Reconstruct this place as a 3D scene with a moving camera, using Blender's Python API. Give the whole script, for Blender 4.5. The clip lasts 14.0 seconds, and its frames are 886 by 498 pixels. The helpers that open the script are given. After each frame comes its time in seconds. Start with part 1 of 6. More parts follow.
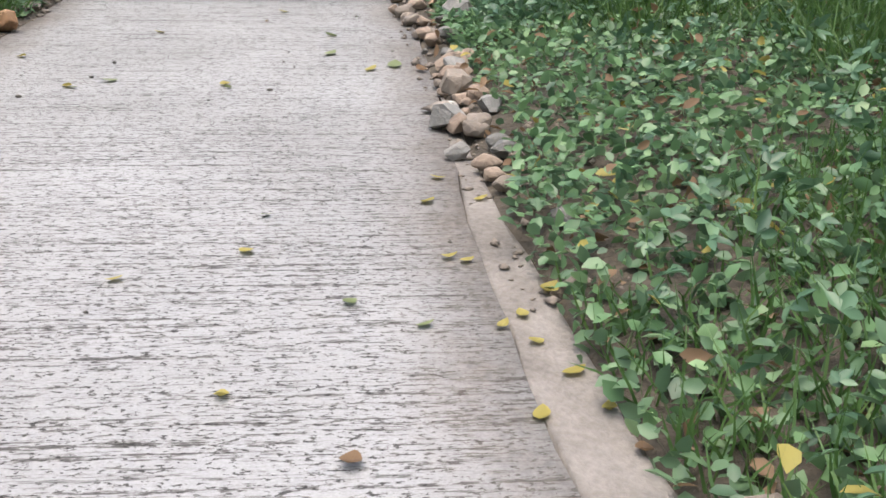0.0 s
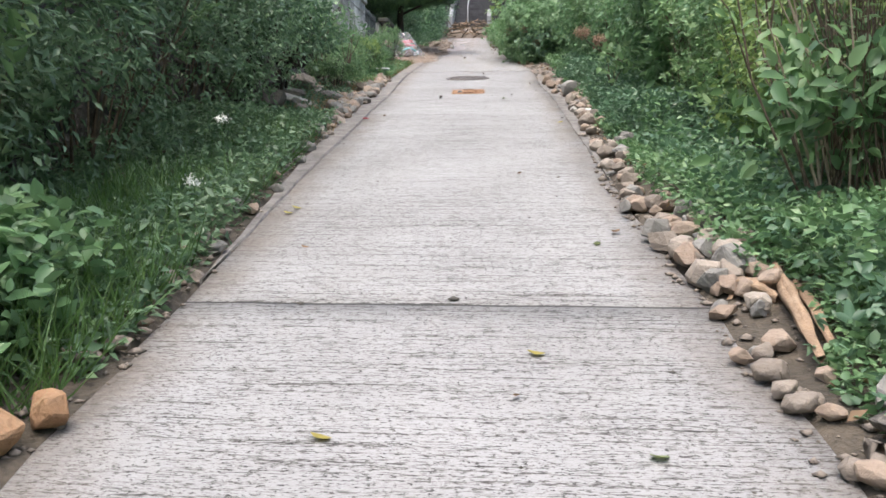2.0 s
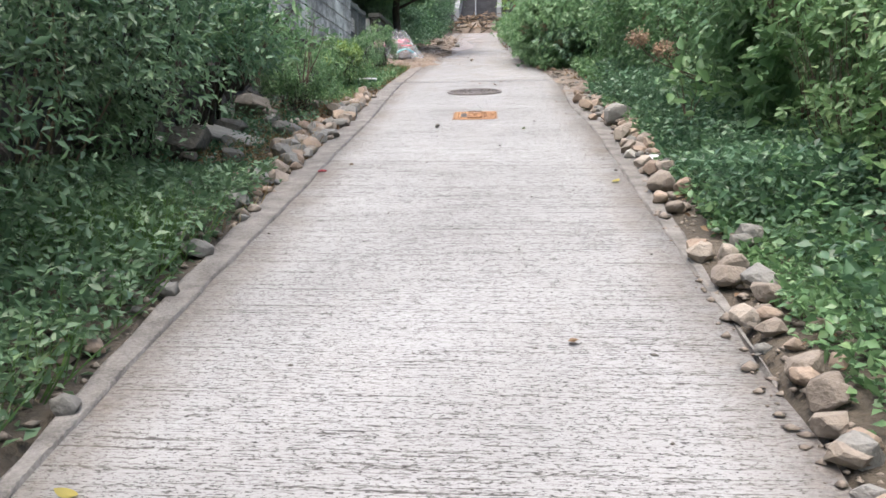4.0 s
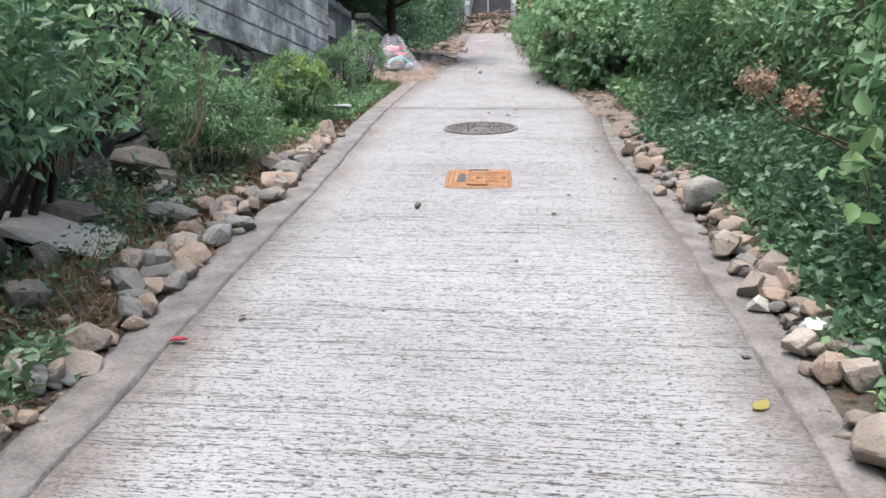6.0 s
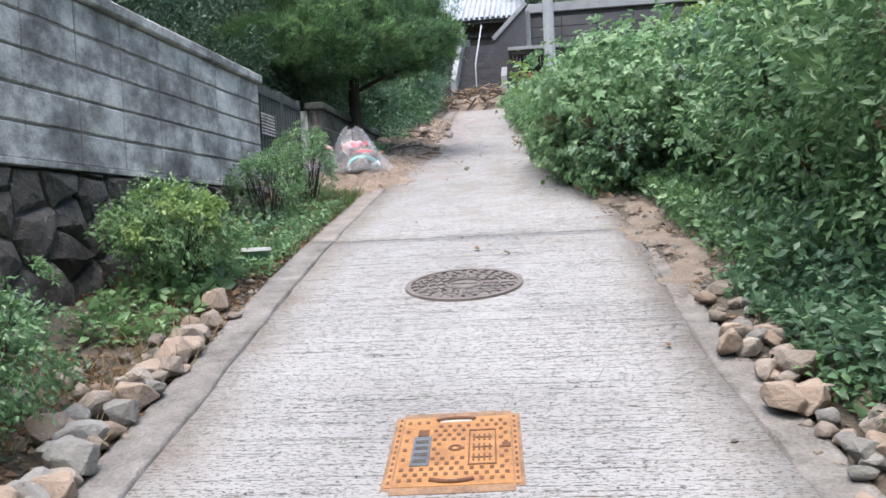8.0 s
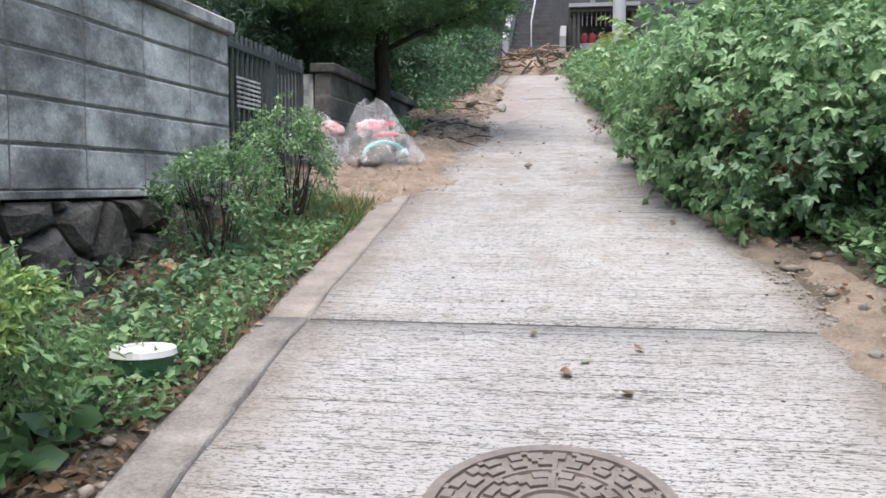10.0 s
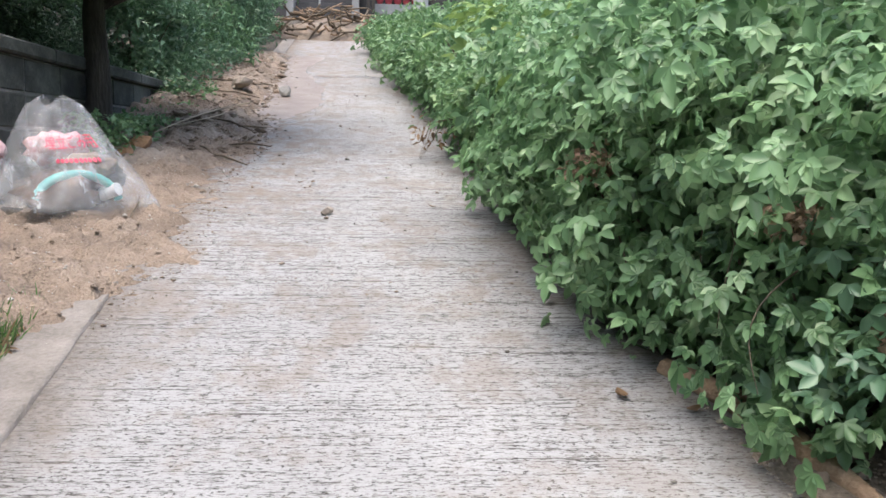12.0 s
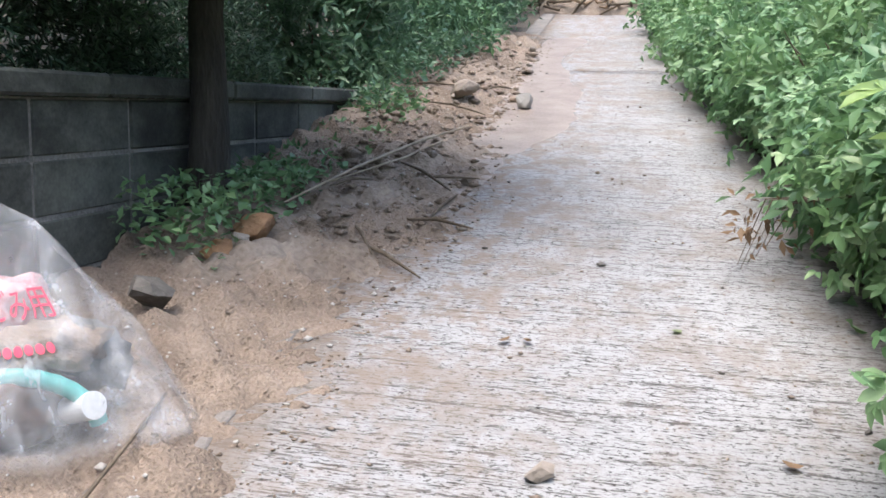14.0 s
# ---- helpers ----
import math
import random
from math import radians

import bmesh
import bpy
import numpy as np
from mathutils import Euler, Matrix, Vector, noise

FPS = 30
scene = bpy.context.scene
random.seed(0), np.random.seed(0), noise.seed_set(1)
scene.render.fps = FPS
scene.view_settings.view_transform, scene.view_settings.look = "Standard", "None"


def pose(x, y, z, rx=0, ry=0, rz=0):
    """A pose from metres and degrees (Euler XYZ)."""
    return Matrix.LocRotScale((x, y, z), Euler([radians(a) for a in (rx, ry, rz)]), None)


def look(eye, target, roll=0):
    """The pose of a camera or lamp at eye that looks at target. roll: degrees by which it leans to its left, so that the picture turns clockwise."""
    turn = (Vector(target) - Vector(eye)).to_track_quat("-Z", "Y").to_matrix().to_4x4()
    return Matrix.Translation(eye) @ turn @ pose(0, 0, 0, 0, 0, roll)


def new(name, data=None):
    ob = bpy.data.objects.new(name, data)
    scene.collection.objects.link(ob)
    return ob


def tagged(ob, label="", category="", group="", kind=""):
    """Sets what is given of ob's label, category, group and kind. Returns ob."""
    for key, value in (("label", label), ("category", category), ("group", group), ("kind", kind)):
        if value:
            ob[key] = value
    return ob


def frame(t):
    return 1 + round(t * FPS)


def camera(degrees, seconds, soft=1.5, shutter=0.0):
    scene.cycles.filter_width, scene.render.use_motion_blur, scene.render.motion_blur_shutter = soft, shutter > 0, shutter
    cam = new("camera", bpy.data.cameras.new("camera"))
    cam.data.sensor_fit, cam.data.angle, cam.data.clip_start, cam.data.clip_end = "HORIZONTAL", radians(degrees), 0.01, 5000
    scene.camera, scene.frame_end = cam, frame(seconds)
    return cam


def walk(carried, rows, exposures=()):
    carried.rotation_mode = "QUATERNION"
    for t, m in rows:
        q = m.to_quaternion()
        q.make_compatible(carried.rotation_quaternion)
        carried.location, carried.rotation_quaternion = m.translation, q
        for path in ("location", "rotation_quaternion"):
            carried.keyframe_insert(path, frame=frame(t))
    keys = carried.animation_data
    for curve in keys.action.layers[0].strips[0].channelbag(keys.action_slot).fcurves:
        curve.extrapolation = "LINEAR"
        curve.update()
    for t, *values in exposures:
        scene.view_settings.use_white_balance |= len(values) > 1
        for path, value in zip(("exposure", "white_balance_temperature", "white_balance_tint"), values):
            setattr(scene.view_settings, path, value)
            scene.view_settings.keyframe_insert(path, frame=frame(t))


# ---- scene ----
cam = camera(52.6, 14.0, soft=1.6)
PATH = [
    (0.0, -0.098, 0.138, 1.269, 75.83, -0.26, -3.79),
    (0.2, -0.16, 0.36, 1.345, 78.6, -0.3, 2.0),
    (0.5, -0.27, 0.715, 1.467, 80.76, -0.39, 5.69),
    (1.0, -0.443, 1.359, 1.619, 81.9, 1.3, 8.73),
    (1.5, -0.624, 2.047, 1.776, 83.98, 1.42, 9.31),
    (2.0, -0.709, 2.78, 1.949, 85.12, 0.16, 5.58),
    (2.5, -0.751, 3.558, 2.121, 83.83, 1.33, 3.33),
    (3.0, -0.811, 4.37, 2.313, 84.59, 1.59, 2.16),
    (3.5, -0.808, 5.183, 2.478, 84.98, 1.85, 4.44),
    (3.7, -0.855, 5.493, 2.517, 84.58, 0.96, 5.58),
    (5.8, -1.03, 8.763, 3.119, 84.42, -0.44, 7.09),
    (6.0, -1.079, 9.079, 3.211, 84.09, -0.33, 6.87),
    (6.5, -1.096, 9.849, 3.328, 84.55, 1.37, 5.74),
    (7.0, -1.154, 10.649, 3.498, 86.43, 1.27, 5.11),
    (7.5, -1.181, 11.417, 3.64, 88.35, 2.55, 5.4),
    (7.7, -1.186, 11.757, 3.719, 88.68, 3.13, 6.23),
    (9.8, -1.625, 14.881, 4.264, 84.95, -0.44, 11.06),
    (10.0, -1.647, 15.193, 4.332, 85.83, -0.09, 9.37),
    (10.5, -1.756, 15.964, 4.522, 87.18, -1.5, 5.87),
    (11.0, -1.838, 16.707, 4.664, 88.09, -3.12, 4.61),
    (11.5, -1.927, 17.461, 4.769, 85.72, -1.65, -0.01),
    (12.0, -1.917, 18.167, 4.865, 83.29, -1.07, -4.13),
    (12.5, -1.998, 18.919, 4.987, 83.14, -1.69, -1.01),
    (13.0, -1.948, 19.608, 5.101, 83.4, 0.2, 1.49),
    (13.5, -1.977, 20.31, 5.242, 83.17, -0.5, 6.1),
    (14.0, -1.994, 20.998, 5.337, 80.68, -1.73, 12.73),
]
walk(cam, [(t, pose(x, y, z, rx, ry, rz)) for t, x, y, z, rx, ry, rz in PATH], exposures=[(0.0, 1.50, 6700, 10), (1.0, 1.54, 6700, 10), (2.0, 1.65, 6650, 10), (3.0, 1.74, 6700, 10), (6.0, 1.75, 6400, 10), (7.7, 1.77, 6350, 10), (10.0, 1.75, 6550, 10), (12.0, 1.71, 6520, 10), (13.0, 1.76, 6500, 10), (14.0, 1.9, 6350, 10)])

# ---- daylight: bright overcast ----
world = bpy.data.worlds.new("sky")
scene.world = world
world.use_nodes = True
wn = world.node_tree.nodes
sky = wn.new("ShaderNodeTexSky")
sky.sky_type = "NISHITA"
sky.sun_disc = False
sky.sun_elevation, sky.sun_rotation = radians(72.4), radians(198)
sky.air_density, sky.dust_density, sky.ozone_density = 1.0, 4.0, 1.0
world.node_tree.links.new(sky.outputs[0], wn["Background"].inputs[0])
wn["Background"].inputs[1].default_value = 0.15
sun_data = bpy.data.lights.new("sun", "SUN")
sun_data.energy, sun_data.angle, sun_data.color = 0.9, radians(60), (1.0, 0.985, 0.96)
sun = new("sun", sun_data)
sun.matrix_world = look((-3, -9, 30), (0, 0, 0))


# ---- materials ----
def nodes_of(name):
    m = bpy.data.materials.new(name)
    m.use_nodes = True
    nt = m.node_tree
    return m, nt, nt.nodes["Principled BSDF"]


def ramp(nt, fac, stops):
    r = nt.nodes.new("ShaderNodeValToRGB")
    e = r.color_ramp.elements
    while len(e) < len(stops):
        e.new(0.5)
    for el, (p, c) in zip(e, stops):
        el.position, el.color = p, (*c, 1)
    nt.links.new(fac, r.inputs[0])
    return r.outputs[0]


def noise_tex(nt, scale, detail=4, stretch=(1, 1, 1), rough=0.55):
    tc = nt.nodes.new("ShaderNodeNewGeometry")
    mp = nt.nodes.new("ShaderNodeMapping")
    mp.inputs["Scale"].default_value = stretch
    n = nt.nodes.new("ShaderNodeTexNoise")
    n.inputs["Scale"].default_value, n.inputs["Detail"].default_value = scale, detail
    n.inputs["Roughness"].default_value = rough
    nt.links.new(tc.outputs["Position"], mp.inputs[0])
    nt.links.new(mp.outputs[0], n.inputs["Vector"])
    return n.outputs["Fac"]


def mix(nt, fac, a, b, mode="MIX"):
    m = nt.nodes.new("ShaderNodeMix")
    m.data_type, m.blend_type = "RGBA", mode
    for sock, v in ((m.inputs[0], fac), (m.inputs[6], a), (m.inputs[7], b)):
        if isinstance(v, (int, float)):
            sock.default_value = v
        elif isinstance(v, tuple):
            sock.default_value = (*v, 1)
        else:
            nt.links.new(v, sock)
    return m.outputs[2]


def bump(nt, bsdf, height, strength=0.4, dist=0.01, after=None):
    b = nt.nodes.new("ShaderNodeBump")
    b.inputs["Strength"].default_value, b.inputs["Distance"].default_value = strength, dist
    nt.links.new(height, b.inputs["Height"])
    if after is not None:
        nt.links.new(after, b.inputs["Normal"])
    nt.links.new(b.outputs[0], bsdf.inputs["Normal"])
    return b.outputs[0]


def surface(name, dark, mid, light, scale=6, fine=60, rough=0.85, relief=0.4, dist=0.008, each=0.0, metal=0.0, stretch=(1, 1, 1)):
    """A grainy two-scale surface; each: how much single pieces differ."""
    m, nt, b = nodes_of(name)
    big = ramp(nt, noise_tex(nt, scale, 5, stretch), [(0.3, dark), (0.52, mid), (0.75, light)])
    small = noise_tex(nt, fine, 3, stretch)
    col = mix(nt, 0.35, big, ramp(nt, small, [(0.3, dark), (0.7, light)]))
    if each:
        oi = nt.nodes.new("ShaderNodeObjectInfo")
        col = mix(nt, each, col, ramp(nt, oi.outputs["Random"], [(0.0, dark), (0.5, mid), (1.0, light)]))
    nt.links.new(col, b.inputs["Base Color"])
    b.inputs["Roughness"].default_value, b.inputs["Metallic"].default_value = rough, metal
    bump(nt, b, small, relief, dist)
    return m


def leaf_material(name, dark, mid, light, gloss=0.45, through_light=0.35):
    m, nt, b = nodes_of(name)
    geo = nt.nodes.new("ShaderNodeNewGeometry")
    col = ramp(nt, geo.outputs["Random Per Island"], [(0.0, dark), (0.45, mid), (0.85, mid), (1.0, light)])
    big = noise_tex(nt, 1.6, 3)
    col = mix(nt, ramp(nt, big, [(0.35, (0, 0, 0)), (0.7, (0.6, 0.6, 0.6))]), col, ramp(nt, geo.outputs["Random Per Island"], [(0.0, mid), (1.0, light)]))
    nt.links.new(col, b.inputs["Base Color"])
    b.inputs["Roughness"].default_value = gloss
    tr = nt.nodes.new("ShaderNodeBsdfTranslucent")
    nt.links.new(col, tr.inputs["Color"])
    mx = nt.nodes.new("ShaderNodeMixShader")
    mx.inputs[0].default_value = through_light
    nt.links.new(b.outputs[0], mx.inputs[1])
    nt.links.new(tr.outputs[0], mx.inputs[2])
    nt.links.new(mx.outputs[0], nt.nodes["Material Output"].inputs[0])
    return m


def concrete_path_material():
    """Pale brushed concrete: cross grooves, pits and stains."""
    m, nt, b = nodes_of("brushed_concrete")
    broad = ramp(nt, noise_tex(nt, 0.9, 5), [(0.3, (0.245, 0.243, 0.240)), (0.7, (0.330, 0.330, 0.331))])
    grooves = noise_tex(nt, 1.0, 5, (10, 118, 1), 0.7)
    lines = ramp(nt, grooves, [(0.0, (1.10, 1.10, 1.10)), (0.555, (1, 1, 1)), (0.59, (0.55, 0.54, 0.52)), (0.65, (0.16, 0.15, 0.14))])
    pits = noise_tex(nt, 72, 3, (0.75, 1.7, 1), 0.64)
    specks = ramp(nt, pits, [(0.0, (1.06, 1.06, 1.06)), (0.572, (1, 1, 1)), (0.598, (0.40, 0.39, 0.37)), (0.635, (0.09, 0.085, 0.08))])
    rows = mix(nt, 0.5, noise_tex(nt, 1.0, 3, (1.2, 66, 1), 0.6), noise_tex(nt, 1.0, 3, (27, 120, 1), 0.65))
    coarse = ramp(nt, rows, [(0.0, (1, 1, 1)), (0.545, (1, 1, 1)), (0.57, (0.5, 0.48, 0.46)), (0.62, (0.13, 0.12, 0.11))])
    mask = ramp(nt, noise_tex(nt, 2.3, 3), [(0.35, (0.45, 0.45, 0.45)), (0.6, (1, 1, 1))])
    col = mix(nt, mask, broad, lines, "MULTIPLY")
    col = mix(nt, 0.9, col, coarse, "MULTIPLY")
    col = mix(nt, 0.92, col, specks, "MULTIPLY")
    gap = nt.nodes.new("ShaderNodeAttribute")
    gap.attribute_name = "edge_gap"
    margin = nt.nodes.new("ShaderNodeMapRange")
    margin.inputs[1].default_value, margin.inputs[2].default_value, margin.inputs[4].default_value = 0.30, 0.0, 1.2
    nt.links.new(gap.outputs["Fac"], margin.inputs[0])
    silt = mix(nt, 1.0, margin.outputs[0], ramp(nt, noise_tex(nt, 2.6, 6, (1, 0.7, 1), 0.7), [(0.36, (0.08, 0.08, 0.08)), (0.64, (0.8, 0.8, 0.8))]), "MULTIPLY")
    col = mix(nt, silt, col, ramp(nt, noise_tex(nt, 45, 3), [(0.35, (0.125, 0.105, 0.088)), (0.65, (0.235, 0.205, 0.178))]))
    grit = ramp(nt, noise_tex(nt, 160, 2), [(0.3, (0.86, 0.86, 0.86)), (0.7, (1.06, 1.06, 1.06))])
    col = mix(nt, 1.0, col, grit, "MULTIPLY")
    mud = ramp(nt, noise_tex(nt, 3.6, 7, (1, 0.8, 1), 0.75), [(0.49, (0, 0, 0)), (0.60, (0.52, 0.52, 0.52))])
    tc = nt.nodes.new("ShaderNodeTexCoord")
    sep = nt.nodes.new("ShaderNodeSeparateXYZ")
    nt.links.new(tc.outputs["Object"], sep.inputs[0])
    where = nt.nodes.new("ShaderNodeMapRange")
    where.inputs[1].default_value, where.inputs[2].default_value = 17.0, 22.0
    nt.links.new(sep.outputs[1], where.inputs[0])
    amount = mix(nt, 1.0, mud, where.outputs[0], "MULTIPLY")
    col = mix(nt, amount, col, (0.17, 0.135, 0.105))
    near = nt.nodes.new("ShaderNodeMapRange")
    near.inputs[1].default_value, near.inputs[2].default_value, near.inputs[4].default_value = -1.95, -2.75, 1.5
    nt.links.new(sep.outputs[0], near.inputs[0])
    up_there = nt.nodes.new("ShaderNodeMapRange")
    up_there.inputs[1].default_value, up_there.inputs[2].default_value = 22.0, 24.0
    nt.links.new(sep.outputs[1], up_there.inputs[0])
    film = mix(nt, 1.0, near.outputs[0], up_there.outputs[0], "MULTIPLY")
    film = mix(nt, 1.0, film, ramp(nt, noise_tex(nt, 9, 6, (1, 1, 1), 0.7), [(0.47, (0, 0, 0)), (0.58, (0.65, 0.65, 0.65))]), "MULTIPLY")
    col = mix(nt, film, col, (0.19, 0.145, 0.112))
    nt.links.new(col, b.inputs["Base Color"])
    b.inputs["Roughness"].default_value = 0.9
    first = bump(nt, b, grooves, 0.5, -0.012)
    bump(nt, b, pits, 0.35, -0.006, first)
    return m


def block_material(name="weathered_concrete_block", tone=(1, 1, 1)):
    """Old grey concrete blocks: grain, patches and dark run-down streaks."""
    m, nt, b = nodes_of(name)
    base = ramp(nt, noise_tex(nt, 2.2, 5), [(0.3, (0.30, 0.30, 0.288)), (0.55, (0.48, 0.48, 0.465)), (0.75, (0.62, 0.62, 0.605))])
    oi = nt.nodes.new("ShaderNodeObjectInfo")
    base = mix(nt, 0.25, base, ramp(nt, oi.outputs["Random"], [(0.0, (0.25, 0.25, 0.245)), (1.0, (0.48, 0.48, 0.47))]))
    streaks = ramp(nt, noise_tex(nt, 1.0, 7, (2.0, 1.25, 1.9), 0.72), [(0.34, (0.11, 0.11, 0.108)), (0.45, (0.42, 0.42, 0.415)), (0.55, (1.0, 1.0, 0.98)), (0.70, (1.6, 1.6, 1.56))])
    base = mix(nt, 0.9, base, streaks, "MULTIPLY")
    small = noise_tex(nt, 70, 3)
    base = mix(nt, 1.0, base, ramp(nt, small, [(0.3, (0.8, 0.8, 0.8)), (0.7, (1.15, 1.15, 1.15))]), "MULTIPLY")
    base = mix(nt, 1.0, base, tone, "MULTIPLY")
    nt.links.new(base, b.inputs["Base Color"])
    b.inputs["Roughness"].default_value = 0.92
    bump(nt, b, small, 0.4, 0.006)
    return m


M_PATH = concrete_path_material()
M_MARGIN = surface("silted_concrete_margin", (0.105, 0.092, 0.079), (0.19, 0.17, 0.15), (0.275, 0.252, 0.228), 5, 60, 0.92, 0.8, 0.01)
M_KERB = surface("rough_concrete", (0.066, 0.060, 0.053), (0.165, 0.154, 0.141), (0.275, 0.260, 0.242), 7, 70, 0.92, 0.9, 0.012)
M_SOIL = surface("leaf_litter_soil", (0.035, 0.03, 0.022), (0.07, 0.057, 0.042), (0.12, 0.098, 0.072), 3, 40, 0.95, 0.8, 0.02)
M_CLAY = surface("washed_out_clay", (0.105, 0.076, 0.056), (0.222, 0.168, 0.126), (0.36, 0.29, 0.228), 3.5, 90, 0.95, 1.0, 0.02)
M_MUD = surface("wet_brown_mud", (0.13, 0.095, 0.07), (0.22, 0.175, 0.138), (0.30, 0.255, 0.21), 5, 70, 0.45, 0.5, 0.008)
M_DIRT = surface("damp_tan_dirt", (0.085, 0.066, 0.05), (0.175, 0.14, 0.11), (0.28, 0.232, 0.188), 6, 60, 0.95, 1.0, 0.02)
M_DEBRIS = surface("wet_grey_silt", (0.092, 0.066, 0.048), (0.208, 0.163, 0.124), (0.338, 0.281, 0.228), 3, 40, 0.95, 0.8, 0.02)
M_BLOCK = block_material()
# the tree's shade on the gate wall is multiplied into this mossy tone
M_SHADEDMOSSBLOCK = block_material("tree_shaded_mossy_block", (0.18, 0.185, 0.165))
M_MORTAR = surface("dark_mortar", (0.018, 0.018, 0.018), (0.036, 0.036, 0.036), (0.060, 0.060, 0.054), 6, 60)
M_DARKROCK = surface("mossy_dark_stone", (0.030, 0.029, 0.024), (0.095, 0.086, 0.075), (0.26, 0.235, 0.205), 4, 26, 0.85, 0.8, 0.02, 0.4)


def wall_stone_material():
    """Dark rough walling stone with pale lichen patches."""
    m, nt, b = nodes_of("lichened_wall_stone")
    col = ramp(nt, noise_tex(nt, 3.5, 7, (1, 1, 1), 0.7), [(0.32, (0.022, 0.021, 0.019)), (0.5, (0.075, 0.07, 0.062)), (0.68, (0.17, 0.155, 0.135))])
    oi = nt.nodes.new("ShaderNodeObjectInfo")
    col = mix(nt, 0.3, col, ramp(nt, oi.outputs["Random"], [(0.0, (0.04, 0.038, 0.035)), (0.6, (0.09, 0.08, 0.07)), (1.0, (0.17, 0.14, 0.115))]))
    lichen = ramp(nt, noise_tex(nt, 6.5, 6, (1, 1, 1), 0.75), [(0.60, (0, 0, 0)), (0.68, (0.8, 0.8, 0.8))])
    col = mix(nt, lichen, col, (0.36, 0.35, 0.32))
    nt.links.new(col, b.inputs["Base Color"])
    b.inputs["Roughness"].default_value = 0.95
    first = bump(nt, b, noise_tex(nt, 9, 6, (1, 1, 1), 0.7), 1.0, 0.07)
    bump(nt, b, noise_tex(nt, 55, 3), 0.6, 0.01, first)
    return m


M_WALLSTONE = wall_stone_material()
M_ROCK = surface("brown_grey_stone", (0.134, 0.111, 0.091), (0.242, 0.202, 0.165), (0.336, 0.296, 0.249), 7, 50, 0.88, 0.7, 0.015, 0.6)
M_TAN = surface("orange_tan_stone", (0.16, 0.115, 0.085), (0.255, 0.192, 0.145), (0.345, 0.28, 0.222), 6, 50, 0.88, 0.7, 0.015, 0.4)
M_ORANGE = surface("orange_weathered_stone", (0.17, 0.085, 0.04), (0.31, 0.17, 0.085), (0.42, 0.28, 0.17), 6, 50, 0.88, 0.7, 0.015, 0.3)
M_GREYROCK = surface("grey_stone", (0.114, 0.111, 0.100), (0.200, 0.193, 0.178), (0.300, 0.289, 0.271), 6, 50, 0.88, 0.7, 0.015, 0.5)
M_WASHED = surface("pale_washed_stone", (0.30, 0.28, 0.25), (0.39, 0.37, 0.335), (0.47, 0.45, 0.41), 6, 50, 0.9, 0.6, 0.01)
M_BAMBOO = surface("bleached_bamboo", (0.185, 0.143, 0.092), (0.277, 0.227, 0.160), (0.353, 0.302, 0.227), 8, 60, 0.7, 0.3)
M_TEAL = surface("teal_plastic", (0.06, 0.30, 0.28), (0.10, 0.42, 0.38), (0.16, 0.50, 0.46), 6, 50, 0.4, 0.1)
M_PINK = surface("pink_white_paper", (0.36, 0.10, 0.12), (0.50, 0.30, 0.31), (0.62, 0.54, 0.53), 14, 40, 0.8, 0.3)
M_BROWN = surface("dark_brown_clay_pot", (0.04, 0.022, 0.016), (0.09, 0.05, 0.035), (0.16, 0.09, 0.06), 6, 50, 0.7)
M_PRINT = surface("red_print", (0.42, 0.03, 0.07), (0.55, 0.05, 0.10), (0.62, 0.10, 0.14), 9, 60, 0.6, 0.05)
M_BLUE = surface("grey_blue_plate", (0.05, 0.058, 0.066), (0.09, 0.105, 0.12), (0.15, 0.165, 0.18), 9, 60, 0.85, 0.3)
M_POT = surface("green_glazed_tub", (0.03, 0.09, 0.05), (0.05, 0.13, 0.07), (0.08, 0.18, 0.10), 6, 50, 0.35, 0.1)
M_BARK = surface("dark_bark", (0.012, 0.010, 0.009), (0.03, 0.025, 0.02), (0.06, 0.05, 0.04), 12, 60, 0.95, 1.0, 0.02, stretch=(1, 1, 0.2))
M_TWIG = surface("brown_twig", (0.050, 0.038, 0.025), (0.101, 0.076, 0.050), (0.168, 0.130, 0.092), 14, 60, 0.9, 0.5)
M_WOOD = surface("splintered_wood", (0.12, 0.07, 0.04), (0.255, 0.165, 0.10), (0.38, 0.28, 0.19), 14, 90, 0.85, 0.7, 0.01, 0.3)
M_IRON = surface("cast_iron", (0.076, 0.063, 0.055), (0.126, 0.109, 0.097), (0.176, 0.155, 0.139), 9, 80, 0.6, 0.4, 0.003)
M_YELLOW = surface("worn_yellow_paint", (0.17, 0.070, 0.022), (0.31, 0.145, 0.042), (0.41, 0.225, 0.085), 9, 80, 0.6, 0.4, 0.003)
M_YRIM = surface("rusty_brown_rim", (0.10, 0.058, 0.035), (0.20, 0.118, 0.068), (0.31, 0.19, 0.11), 14, 80, 0.8, 0.8, 0.006)
M_YDARK = surface("rusty_recess", (0.05, 0.022, 0.012), (0.10, 0.043, 0.02), (0.17, 0.075, 0.034), 12, 80, 0.8)
M_GATE = surface("grey_green_aluminium", (0.045, 0.055, 0.058), (0.07, 0.082, 0.086), (0.10, 0.115, 0.12), 6, 60, 0.5, 0.15, 0.002, metal=0.3)
M_POLE = surface("pale_concrete_pole", (0.255, 0.269, 0.282), (0.323, 0.336, 0.349), (0.376, 0.390, 0.403), 4, 50, 0.8)
M_FARWALL = surface("stained_retaining_block", (0.029, 0.029, 0.034), (0.059, 0.059, 0.063), (0.101, 0.101, 0.105), 1.2, 18, 0.9, 0.4, 0.01, 0.3)
